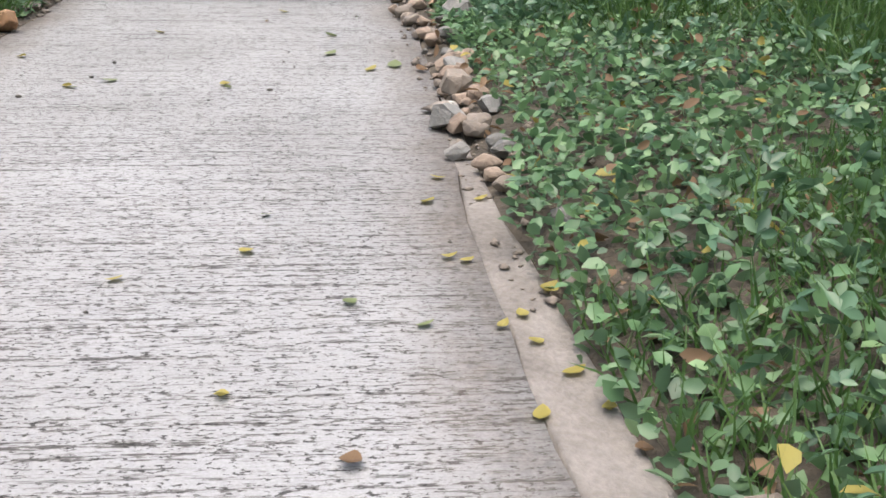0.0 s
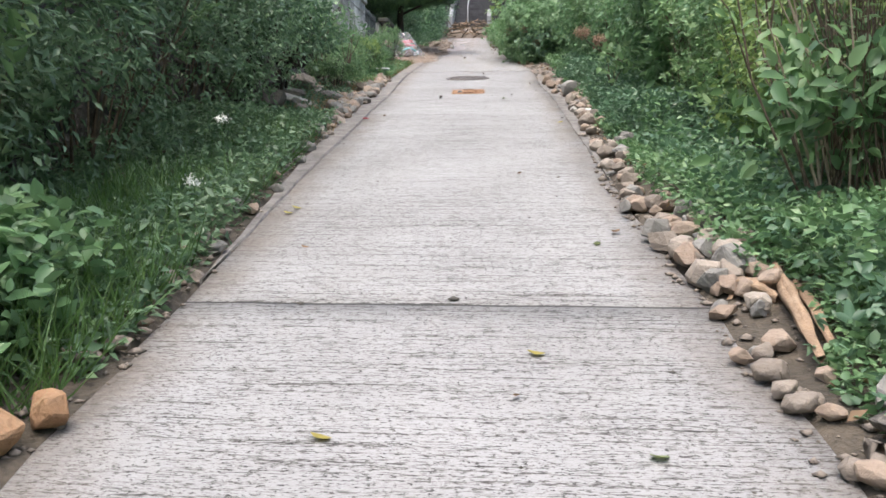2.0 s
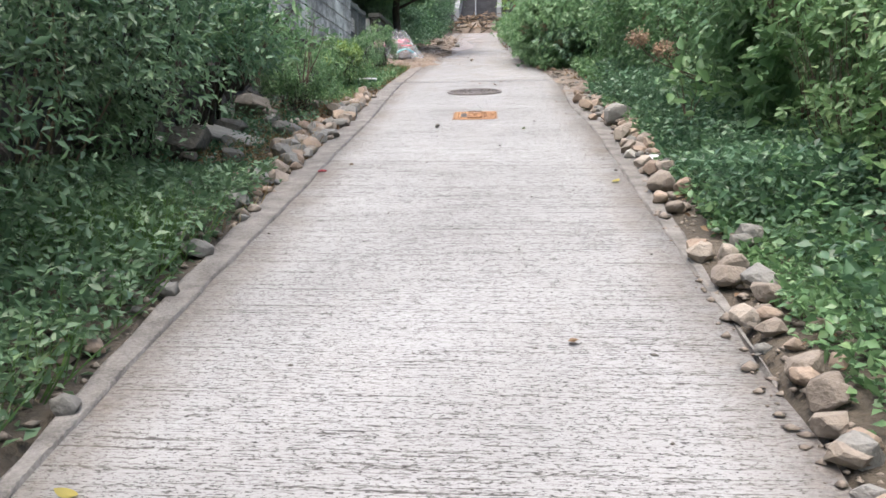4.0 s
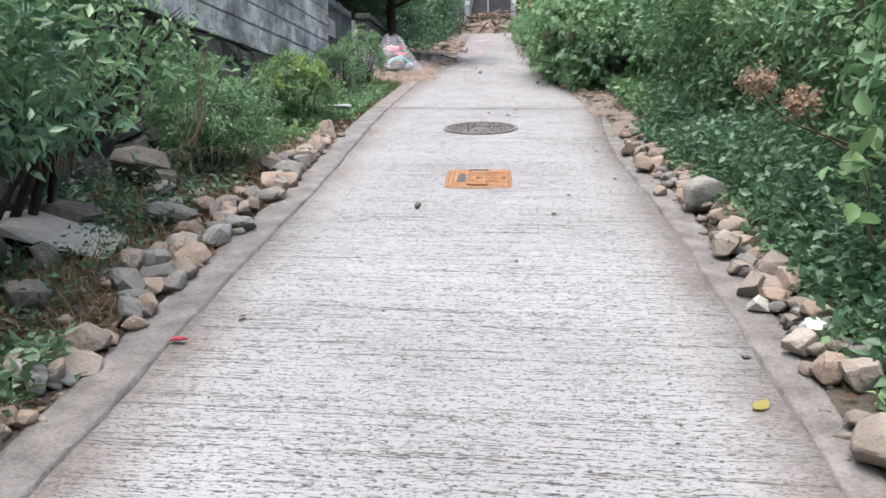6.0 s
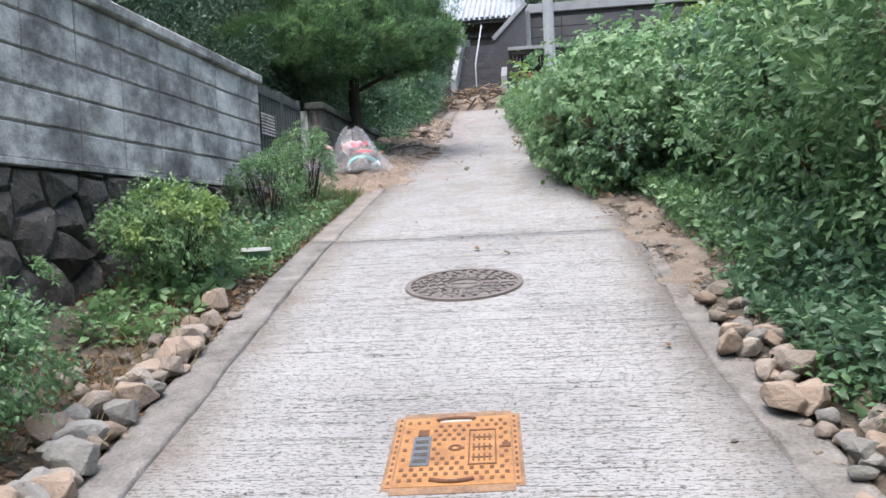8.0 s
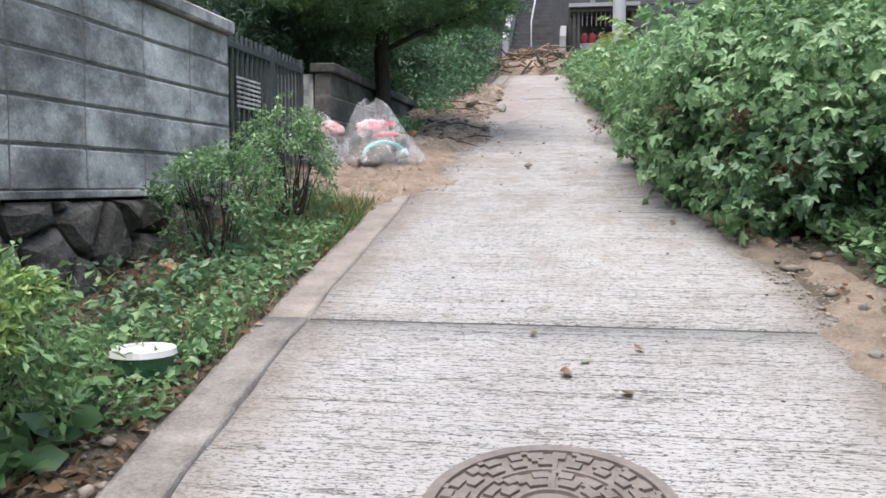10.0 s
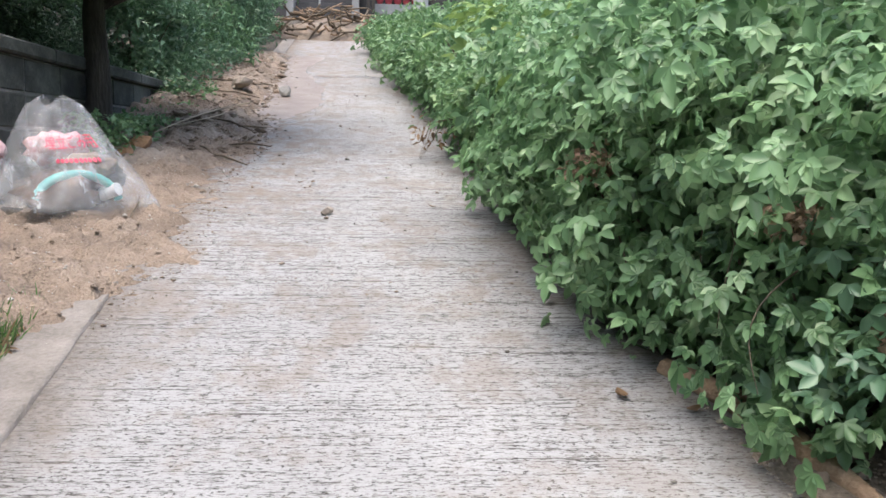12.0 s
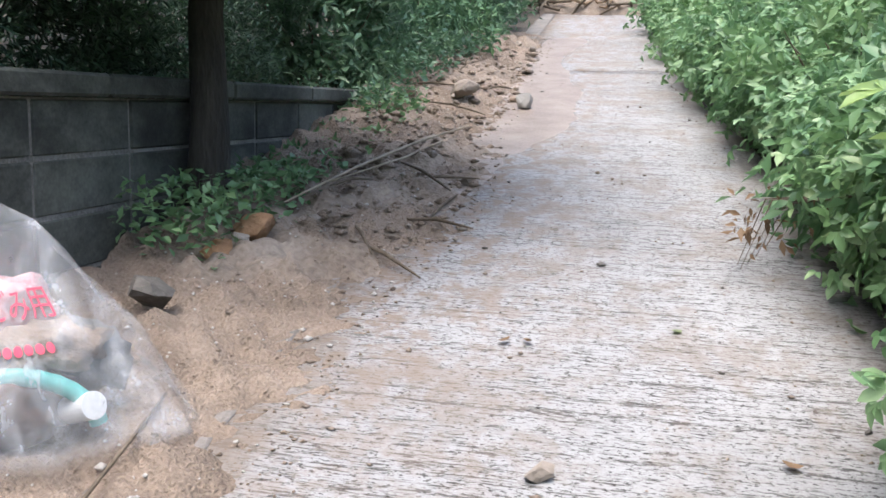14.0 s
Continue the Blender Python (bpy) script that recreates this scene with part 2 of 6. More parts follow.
M_FARLIGHT = surface("pale_concrete", (0.175, 0.181, 0.188), (0.242, 0.249, 0.255), (0.309, 0.316, 0.323), 2, 30, 0.9)
M_STEP = surface("dark_stone_step", (0.03, 0.03, 0.035), (0.055, 0.055, 0.06), (0.09, 0.09, 0.095), 3, 40, 0.9)
M_TILE = surface("silver_roof_tile", (0.185, 0.202, 0.227), (0.286, 0.311, 0.336), (0.403, 0.428, 0.454), 3, 40, 0.5)
M_TIMBER = surface("old_dark_timber", (0.02, 0.018, 0.016), (0.045, 0.04, 0.036), (0.09, 0.08, 0.07), 6, 50, 0.85)
M_RED = surface("faded_red_cloth", (0.20, 0.02, 0.03), (0.34, 0.04, 0.06), (0.45, 0.10, 0.10), 8, 60, 0.9)
M_WHITE = surface("white_plastic", (0.521, 0.529, 0.521), (0.622, 0.630, 0.622), (0.689, 0.689, 0.689), 5, 50, 0.4, 0.1)
M_DRY = leaf_material("dry_flower", (0.10, 0.06, 0.03), (0.20, 0.125, 0.07), (0.32, 0.22, 0.14), 0.8)
M_FLORET = leaf_material("dry_floret", (0.17, 0.11, 0.07), (0.31, 0.215, 0.145), (0.45, 0.35, 0.26), 0.8)
M_YLEAF = leaf_material("fallen_yellow_leaf", (0.255, 0.196, 0.043), (0.340, 0.289, 0.068), (0.383, 0.365, 0.170), 0.6)
M_GLEAF = leaf_material("fallen_green_leaf", (0.12, 0.15, 0.06), (0.19, 0.23, 0.10), (0.27, 0.30, 0.16), 0.6)
M_PETAL = leaf_material("white_petal", (0.65, 0.68, 0.62), (0.75, 0.78, 0.74), (0.82, 0.83, 0.8), 0.6)
L_DARK = leaf_material("dark_evergreen_leaf", (0.056, 0.104, 0.058), (0.108, 0.190, 0.100), (0.215, 0.325, 0.172), 0.4)
L_DEEP = leaf_material("deep_green_leaf", (0.052, 0.105, 0.060), (0.090, 0.178, 0.098), (0.18, 0.29, 0.16), 0.36)
L_MID = leaf_material("green_leaf", (0.074, 0.150, 0.070), (0.130, 0.245, 0.108), (0.245, 0.370, 0.178), 0.38)
L_LIGHT = leaf_material("fresh_green_leaf", (0.092, 0.172, 0.066), (0.150, 0.272, 0.110), (0.275, 0.385, 0.180), 0.42)
L_YOUNG = leaf_material("yellow_green_leaf", (0.12, 0.20, 0.05), (0.20, 0.31, 0.09), (0.34, 0.43, 0.15), 0.45)
L_BUSH = leaf_material("grey_green_leaf", (0.076, 0.152, 0.070), (0.175, 0.312, 0.142), (0.365, 0.510, 0.280), 0.36, 0.4)
L_GRASS = leaf_material("grass_blade", (0.038, 0.090, 0.022), (0.075, 0.158, 0.041), (0.143, 0.232, 0.068), 0.5)
L_DRYGRASS = leaf_material("straw", (0.16, 0.12, 0.06), (0.28, 0.21, 0.11), (0.4, 0.32, 0.19), 0.8)
L_NEEDLE = leaf_material("juniper_spray", (0.055, 0.116, 0.064), (0.112, 0.222, 0.112), (0.235, 0.395, 0.175), 0.6, 0.15)
L_CONIFER = leaf_material("dark_conifer_spray", (0.03, 0.058, 0.036), (0.058, 0.112, 0.068), (0.11, 0.19, 0.105), 0.6, 0.15)
L_NEEDLE_TIP = leaf_material("juniper_new_spray", (0.140, 0.262, 0.102), (0.225, 0.385, 0.165), (0.345, 0.505, 0.240), 0.6, 0.2)


def film_material():
    """Thin clear plastic: mostly see-through, with a milky, glossy skin."""
    m, nt, b = nodes_of("clear_plastic_film")
    b.inputs["Base Color"].default_value = (0.62, 0.63, 0.64, 1)
    b.inputs["Roughness"].default_value = 0.16
    clear = nt.nodes.new("ShaderNodeBsdfTransparent")
    mx = nt.nodes.new("ShaderNodeMixShader")
    milk = ramp(nt, noise_tex(nt, 13, 5, (1, 1, 0.35), 0.65), [(0.38, (0.12, 0.12, 0.12)), (0.52, (0.21, 0.21, 0.21)), (0.68, (0.44, 0.44, 0.44))])
    nt.links.new(milk, mx.inputs[0])
    nt.links.new(clear.outputs[0], mx.inputs[1])
    nt.links.new(b.outputs[0], mx.inputs[2])
    nt.links.new(mx.outputs[0], nt.nodes["Material Output"].inputs[0])
    bump(nt, b, noise_tex(nt, 15, 5, (1, 1, 0.35), 0.6), 0.9, 0.03)
    return m


M_FILM = film_material()

# ---- the plan ----
LEFT_Y = (-60, 0, 4, 6.8, 9.7, 13, 15, 17.5, 19.3, 21, 24, 29, 35, 60)
LEFT_X = (1.0, -1.85, -1.99, -2.17, -2.5, -2.74, -2.81, -3.0, -3.09, -3.13, -3.25, -3.45, -3.65, -4.6)
RIGHT_Y = (-60, 0, 1.45, 2.15, 3.5, 5.2, 6.6, 8.5, 10.6, 13, 14.5, 16.4, 19, 20.3, 22, 23.3, 26.8, 29.4, 34.2, 60)
RIGHT_X = (3.5, 0.58, 0.38, 0.27, 0.17, 0.1, -0.03, -0.17, -0.19, -0.2, -0.27, -0.46, -0.6, -0.72, -1.0, -1.14, -1.4, -1.68, -2.04, -3.2)


TABLE_Y = np.arange(-70, 70, 0.1)
smooth_row = lambda xs_, ys_: np.convolve(np.pad(np.interp(TABLE_Y, ys_, xs_), 9, "edge"), np.ones(19) / 19, "valid")
TABLE_L, TABLE_R = smooth_row(LEFT_X, LEFT_Y), smooth_row(RIGHT_X, RIGHT_Y)


def left_edge(y):
    return np.interp(y, TABLE_Y, TABLE_L)


def right_edge(y):
    return np.interp(y, TABLE_Y, TABLE_R)


def slope(y):
    return np.interp(y, (-300, -25, 43.5, 300), (-4.6, -4.34, 8.246, 8.4))


def soft_step(v, a, b):
    u = np.clip((v - a) / (b - a), 0, 1)
    return u * u * (3 - 2 * u)


def ground_z(x, y):
    x, y = np.asarray(x, float), np.asarray(y, float)
    dl, dr = left_edge(y) - x, x - right_edge(y)
    z = slope(y) + np.clip(0.16 * dr, 0, 0.9) * (dr > 0) + np.clip(0.07 * dl, 0, 0.35) * (dl > 0)
    inside = (dl < -0.03) & (dr < -0.03)
    z = np.where(inside, slope(y) - 0.12, z)
    terrace = soft_step(-x, 4.13, 4.3) * soft_step(y, 6.5, 8.5) * (1 - soft_step(y, 20.6, 20.95))
    z = z * (1 - terrace) + np.maximum(z, 4.75) * terrace
    return z


# ---- building helpers ----
def mesh_of(name, bm, material, smooth=False):
    me = bpy.data.meshes.new(name)
    bm.to_mesh(me)
    bm.free()
    me.materials.append(material)
    if smooth:
        me.polygons.foreach_set("use_smooth", [True] * len(me.polygons))
    return me


def mesh_from(name, verts, faces, material, smooth=False):
    """A mesh from arrays: verts n x 3, faces m x k."""
    verts, faces = np.asarray(verts, np.float32), np.asarray(faces, np.int32)
    me = bpy.data.meshes.new(name)
    me.vertices.add(len(verts))
    me.vertices.foreach_set("co", verts.ravel())
    k = faces.shape[1]
    me.loops.add(faces.size)
    me.loops.foreach_set("vertex_index", faces.ravel())
    me.polygons.add(len(faces))
    me.polygons.foreach_set("loop_start", np.arange(0, faces.size, k, dtype=np.int32))
    if smooth:
        me.polygons.foreach_set("use_smooth", np.ones(len(faces), bool))
    me.update(calc_edges=True)
    me.materials.append(material)
    return me


LEAFY = ("new_growth", "floret_ball", "flower_head", "withered_foliage")


def part(name, bm, material, parent, label="", smooth=False):
    me = bm if isinstance(bm, bpy.types.Mesh) else mesh_of(name, bm, material, smooth)
    ob = new(name, me)
    ob.parent = parent
    return tagged(ob, label, kind="stuff" if name in LEAFY else "")


def thing(name, at, label, category, group="", rz=0.0):
    ob = new(name)
    ob.matrix_basis = pose(*at, 0, 0, rz)
    return tagged(ob, label, category, group)


def box(bm, x0, x1, y0, y1, z0, z1, bevel=0.0):
    r = bmesh.ops.create_cube(bm, size=1, matrix=Matrix.Translation(((x0 + x1) / 2, (y0 + y1) / 2, (z0 + z1) / 2)) @ Matrix.Diagonal((x1 - x0, y1 - y0, z1 - z0, 1)))
    if bevel:
        es = list({e for v in r["verts"] for e in v.link_edges})
        bmesh.ops.bevel(bm, geom=es, offset=bevel, segments=2, affect="EDGES", profile=0.6)
    return bm


def boxed(x0, x1, y0, y1, z0, z1, bevel=0.0):
    return box(bmesh.new(), x0, x1, y0, y1, z0, z1, bevel)


def tube(points, radii, sides=6):
    """Vertices and quads of a tapered tube along points."""
    pts = np.asarray(points, float)
    radii = np.broadcast_to(radii, (len(pts),))
    tan = np.gradient(pts, axis=0)
    tan /= np.linalg.norm(tan, axis=1)[:, None] + 1e-9
    ref = np.where(np.abs(tan[:, 2:3]) > 0.9, [[1.0, 0, 0]], [[0, 0, 1.0]])
    a = np.cross(tan, ref)
    a /= np.linalg.norm(a, axis=1)[:, None] + 1e-9
    b = np.cross(tan, a)
    ang = np.linspace(0, 2 * np.pi, sides, endpoint=False)
    ring = np.cos(ang)[None, :, None] * a[:, None] + np.sin(ang)[None, :, None] * b[:, None]
    v = (pts[:, None] + ring * radii[:, None, None]).reshape(-1, 3)
    i, j = np.meshgrid(np.arange(len(pts) - 1), np.arange(sides), indexing="ij")
    i, j = i.ravel(), j.ravel()
    k = (j + 1) % sides
    q = np.stack([i * sides + j, i * sides + k, (i + 1) * sides + k, (i + 1) * sides + j], 1)
    return v, q


def tubes(name, many, material, sides=5):
    """One mesh of many tubes: (points, radii) each."""
    vs, qs, base = [], [], 0
    for pts, rad in many:
        v, q = tube(pts, rad, sides)
        vs.append(v)
        qs.append(q + base)
        base += len(v)
    return mesh_from(name, np.concatenate(vs), np.concatenate(qs), material, True)


LEAF = np.array([(0, 0, 0), (-0.5, 0.42, 0.10), (0.5, 0.42, 0.10), (0, 1, -0.10)], float)
LEAF_F = np.array([(0, 2, 3), (0, 3, 1)])
OVATE = np.array([(0, 0.5, -0.02), (0, 0, 0), (0.44, 0.27, 0.08), (0.42, 0.66, 0.08), (0, 1, -0.10), (-0.42, 0.66, 0.08), (-0.44, 0.27, 0.08)], float)
OVATE_F = np.array([(0, k, k % 6 + 1) for k in range(1, 7)])
ROUND = (OVATE, OVATE_F)
def palmate(angles, lengths, hub=0.3, droop=0.25):
    """A compound leaf: ovate leaflets spread from the end of a stalk."""
    vs, fs = [], []
    for a, ln in zip(angles, lengths):
        c, sn = math.cos(radians(a)), math.sin(radians(a))
        for px, py, pz in ((0, 0, -0.03), (0.27, 0.34, 0.06), (0.21, 0.72, 0.03), (0, 1, -0.08), (-0.21, 0.72, 0.03), (-0.27, 0.34, 0.06)):
            x, y = px * ln, py * ln
            vs.append((x * c + y * sn, hub + y * c - x * sn, pz * ln - droop * (py * ln) ** 2))
        b = len(vs) - 6
        fs += [(b, b + k, b + k + 1) for k in range(1, 5)]
    return np.array(vs), np.array(fs)


FIVE = palmate((-88, -44, 0, 44, 88), (0.42, 0.58, 0.68, 0.58, 0.42))
THREE = palmate((-62, 0, 62), (0.55, 0.7, 0.55))
BLADE = np.array([(-0.5, 0, 0), (0.5, 0, 0), (-0.42, 0.5, 0.02), (0.42, 0.5, 0.02), (0, 1, -0.16)], float)
BLADE_F = np.array([(0, 1, 3), (0, 3, 2), (2, 3, 4)])


def leaf_mesh(name, at, along, up, length, width, material, shape=(LEAF, LEAF_F)):
    """One mesh of many leaves: places, directions, upper sides, lengths, widths."""
    tv, tf = shape
    along = along / (np.linalg.norm(along, axis=1)[:, None] + 1e-9)
    side = np.cross(along, up)
    side /= np.linalg.norm(side, axis=1)[:, None] + 1e-9
    nor = np.cross(side, along)
    length, width = np.broadcast_to(length, len(at)), np.broadcast_to(width, len(at))
    v = at[:, None] + side[:, None] * (tv[None, :, 0:1] * width[:, None, None]) + along[:, None] * (tv[None, :, 1:2] * length[:, None, None]) + nor[:, None] * (tv[None, :, 2:3] * length[:, None, None])
    f = tf[None] + (np.arange(len(at)) * len(tv))[:, None, None]
    return mesh_from(name, v.reshape(-1, 3), f.reshape(-1, 3), material)


def rng_of(seed):
    return np.random.default_rng(seed)


def unit(v):
    return v / (np.linalg.norm(v, axis=-1, keepdims=True) + 1e-9)


# ---- ground, path, walls ----
def sheet(name, xs, ys, height, material):
    gx, gy = np.meshgrid(xs, ys)
    v = np.stack([gx, gy, height(gx, gy)], -1).reshape(-1, 3)
    w = len(xs)
    i, j = np.meshgrid(np.arange(len(ys) - 1), np.arange(w - 1), indexing="ij")
    a = (i * w + j).ravel()
    return mesh_from(name, v, np.stack([a, a + 1, a + w + 1, a + w], 1), material, True)


def rough_ground(x, y):
    z = ground_z(x, y)
    wob = 0.03 * np.sin(3.1 * x + 1.7 * y) * np.sin(2.3 * y - 1.1 * x) + 0.02 * np.sin(7.3 * x - 2.0 * y)
    off = np.maximum(left_edge(y) - x, x - right_edge(y))
    return z + wob * np.clip(off / 0.4, 0, 1)


xs = np.concatenate([[-900, -300, -120, -60, -30, -18, -13], np.arange(-10, 8, 0.11), [9, 12, 18, 30, 60, 120, 300, 900]])
ys = np.concatenate([[-900, -300, -120, -60, -30, -15], np.arange(-8, 42, 0.16), [44, 48, 56, 70, 120, 300, 900]])
tagged(new("ground", sheet("ground", xs, ys, rough_ground, M_SOIL)), "dark leaf-littered soil on a steady slope", "ground", kind="structure")


def strip(name, y0, y1, inner, outer, top, material, parent, step=0.25, skew=0.0):
    """A slab between two edges that follow the path, with its sides."""
    n = max(2, int((y1 - y0) / step))
    y = np.linspace(y0, y1, n + 1)
    across = np.linspace(0, 1, 9)
    x = inner(y)[:, None] * (1 - across) + outer(y)[:, None] * across
    yy = np.repeat(y[:, None], 9, 1) + skew * (across - 0.5)
    worn = 0.006 * np.sin(5.1 * yy) * np.sin(9 * x)
    z = slope(yy) + top + worn * 0.3
    x[:, 0] += 0.005 * np.sin(7 * y) + 0.005 * np.sin(17 * y)
    x[:, -1] += 0.005 * np.sin(6 * y + 1) + 0.005 * np.sin(19 * y)
    v = np.stack([x, yy, z], -1)
    lo = v.copy()
    lo[..., 2] -= 0.14
    rows, cols = v.shape[:2]
    allv = np.concatenate([v.reshape(-1, 3), lo.reshape(-1, 3)])
    k = rows * cols
    f = []
    for i in range(rows - 1):
        for j in range(cols - 1):
            a = i * cols + j
            f.append((a, a + 1, a + cols + 1, a + cols))
        for j in (0, cols - 1):
            a = i * cols + j
            q = (a, a + cols, a + cols + k, a + k)
            f.append(q if j == 0 else q[::-1])
    for i in (0, rows - 1):
        for j in range(cols - 1):
            a = i * cols + j
            q = (a + 1, a, a + k, a + 1 + k)
            f.append(q if i == 0 else q[::-1])
    me = mesh_from(name, allv, f, material)
    gap = np.minimum(x - x[:, :1], x[:, -1:] - x).ravel()
    me.attributes.new("edge_gap", "FLOAT", "POINT").data.foreach_set("value", np.concatenate([gap, gap]).astype(np.float32))
    return part(name, me, material, parent)


path = tagged(new("path"), "pale brushed concrete footpath climbing a steady slope", "path", kind="structure")
inner_left = lambda y: left_edge(y) + 0.2 * soft_step(y, 5.5, 12.5)
inner_right = lambda y: right_edge(y) - 0.17 * soft_step(y, 8.0, 13.5) * (1 - soft_step(y, 15.5, 19.5)) - 0.16 * (1 - soft_step(y, 1.2, 4.6))
JOINTS = (-30.0, 6.34, 18.96, 29.4, 35.4)
for y0, y1 in zip(JOINTS, JOINTS[1:]):
    strip("slab", y0 + 0.014, y1 - 0.014, inner_left, inner_right, 0.0, M_PATH, path, 0.25, 0.0)
for y0, y1, m in ((6.6, 18.94, M_KERB), (18.97, 35.3, M_MARGIN)):
    strip("kerb", y0, y1, left_edge, lambda y: inner_left(y) - 0.003, 0.014 if m is M_KERB else 0.007, m, path, 0.2)
strip("kerb", 8.8, 18.9, lambda y: inner_right(y) + 0.003, right_edge, 0.008, M_KERB, path, 0.2)
strip("kerb", -8, 4.2, lambda y: inner_right(y) + 0.001, right_edge, 0.0005, M_MARGIN, path, 0.2)
for y0 in JOINTS[1:-1]:
    strip("joint", y0 - 0.0135, y0 + 0.0135, inner_left, inner_right, -0.003, M_MORTAR, path, 0.02)
strip("bed", -30, 35.3, lambda y: left_edge(y) + 0.02, lambda y: right_edge(y) - 0.02, -0.11, M_MORTAR, path, 1.0)

BLOCK_L, BLOCK_H = 0.58, 0.205


def block_mesh(length, height, depth, material, bevel=0.008):
    bm = boxed(-depth / 2, depth / 2, -length / 2, length / 2, -height / 2, height / 2)
    bmesh.ops.bevel(bm, geom=list(bm.edges), offset=bevel, segments=1, affect="EDGES")
    return mesh_of("block", bm, material)


def block_wall(name, label, x, y_end, count, z_top, courses, cap, y_dir=-1, material=None):
    """A stack-bonded block wall that ends at y_end; its face stands at x."""
    material = material or M_BLOCK
    wall = tagged(new(name), label, "wall", kind="structure")
    full = block_mesh(BLOCK_L - 0.012, BLOCK_H - 0.014, 0.15, material)
    y0, y1 = sorted((y_end, y_end + y_dir * count * BLOCK_L))
    core = boxed(x - 0.145, x - 0.008, y0 + 0.006, y1 - 0.006, z_top - courses * BLOCK_H, z_top - 0.002)
    part("core", core, M_KERB, wall)
    r = random.Random(7)
    for c in range(courses):
        for i in range(count):
            b = part("block", full, material, wall)
            b.location = (x - 0.075 + r.uniform(-0.003, 0.003), y_end + y_dir * (i + 0.5) * BLOCK_L, z_top - (c + 0.5) * BLOCK_H)
    if cap:
        cm = block_mesh(BLOCK_L * 2 - 0.008, 0.085, 0.23, material, 0.012)
        for i in range((count + 1) // 2):
            b = part("coping", cm, material, wall)
            b.location = (x - 0.075, y_end + y_dir * (i * 2 + 1) * BLOCK_L * (count / (2 * ((count + 1) // 2))) - y_dir * 0.03, z_top + 0.045)
            b.scale = (1, count / (2 * ((count + 1) // 2)), 1)
    return wall


block_wall("wall_west", "weathered grey concrete block garden wall with dark streaks", -4.05, 20.945, 20, 5.32, 5, True)
block_wall("wall_gate", "low shaded grey concrete block wall with coping", -3.95, 23.0, 7, 5.315, 4, True, 1, M_SHADEDMOSSBLOCK)


def rock_meshes(material, count, seed):
    """Broken blocky stones with flat faces and chipped edges."""
    out = []
    for s in range(count):
        r = random.Random(seed + s)
        bm = bmesh.new()
        for _ in range(19):
            d = Vector((r.gauss(0, 1), r.gauss(0, 1), r.gauss(0, 1))).normalized()
            d *= r.uniform(0.40, 0.52) / max(abs(d.x), abs(d.y), abs(d.z)) ** 0.4
            bm.verts.new((d.x, d.y, d.z * 0.85))
        bmesh.ops.convex_hull(bm, input=bm.verts[:])
        bmesh.ops.delete(bm, geom=[v for v in bm.verts if not v.link_faces], context="VERTS")
        bmesh.ops.dissolve_limit(bm, angle_limit=radians(10), verts=bm.verts[:], edges=bm.edges[:])
        bmesh.ops.bevel(bm, geom=list(bm.edges), offset=0.045, segments=1, affect="EDGES", clamp_overlap=True)
        for v in bm.verts:
            v.co += Vector((r.uniform(-1, 1), r.uniform(-1, 1), r.uniform(-1, 1))) * 0.012
        bmesh.ops.triangulate(bm, faces=list(bm.faces))
        out.append(mesh_of("rock", bm, material))
    return out


ROCKS = {"brown": rock_meshes(M_ROCK, 7, 10), "tan": rock_meshes(M_TAN, 5, 40), "orange": rock_meshes(M_ORANGE, 4, 55), "grey": rock_meshes(M_GREYROCK, 6, 70), "dark": rock_meshes(M_DARKROCK, 6, 90), "pale": rock_meshes(M_WASHED, 2, 130)}
ROCK_LABELS = {"brown": "dusty brown-grey field stone beside the concrete path", "tan": "broken orange-tan stone beside the concrete path", "orange": "large broken orange stone beside the concrete path", "grey": "angular grey stone beside the concrete path", "dark": "dark mossy boulder below the wall", "pale": "pale flat slab of stone below the wall"}
rr = random.Random(5)


def rock(kind, x, y, size, lift=0.35, z=None, flat=1.0, turn=None):
    ob = new("rock", rr.choice(ROCKS[kind]))
    base = float(ground_z(x, y)) if z is None else z
    inside = float(left_edge(y)) < x < float(right_edge(y))
    if inside and z is None:
        base = float(slope(y)) + 0.005
    sx, sy, sz = size * rr.uniform(0.85, 1.2), size * rr.uniform(0.65, 1.0), size * rr.uniform(0.68, 1.0) * flat
    ob.matrix_basis = pose(x, y, base + sz * lift, rr.uniform(-20, 20), rr.uniform(-20, 20), rr.uniform(0, 360) if turn is None else turn) @ Matrix.Diagonal((sx, sy, sz, 1))
    return tagged(ob, ROCK_LABELS[kind], "stone", "loose stones along the path")


# rubble wall under the block wall
rubble = tagged(new("wall_rubble"), "dark mossy rubble stone retaining wall", "wall", kind="structure")
bm = bmesh.new()
n = 24
row_y = np.linspace(7.5, 20.94, n + 1)
lowv = [bm.verts.new((-4.0, y, float(slope(y)) - 0.3)) for y in row_y]
topv = [bm.verts.new((-4.1, y, 4.29)) for y in row_y]
lowb = [bm.verts.new((-4.32, y, float(slope(y)) - 0.3)) for y in row_y]
topb = [bm.verts.new((-4.32, y, 4.29)) for y in row_y]
for i in range(n):
    bm.faces.new((lowv[i], topv[i], topv[i + 1], lowv[i + 1]))
    bm.faces.new((topv[i], topb[i], topb[i + 1], topv[i + 1]))
bm.faces.new((lowv[n], topv[n], topb[n], lowb[n]))
part("backing", bm, M_MORTAR, rubble)
r9 = random.Random(9)


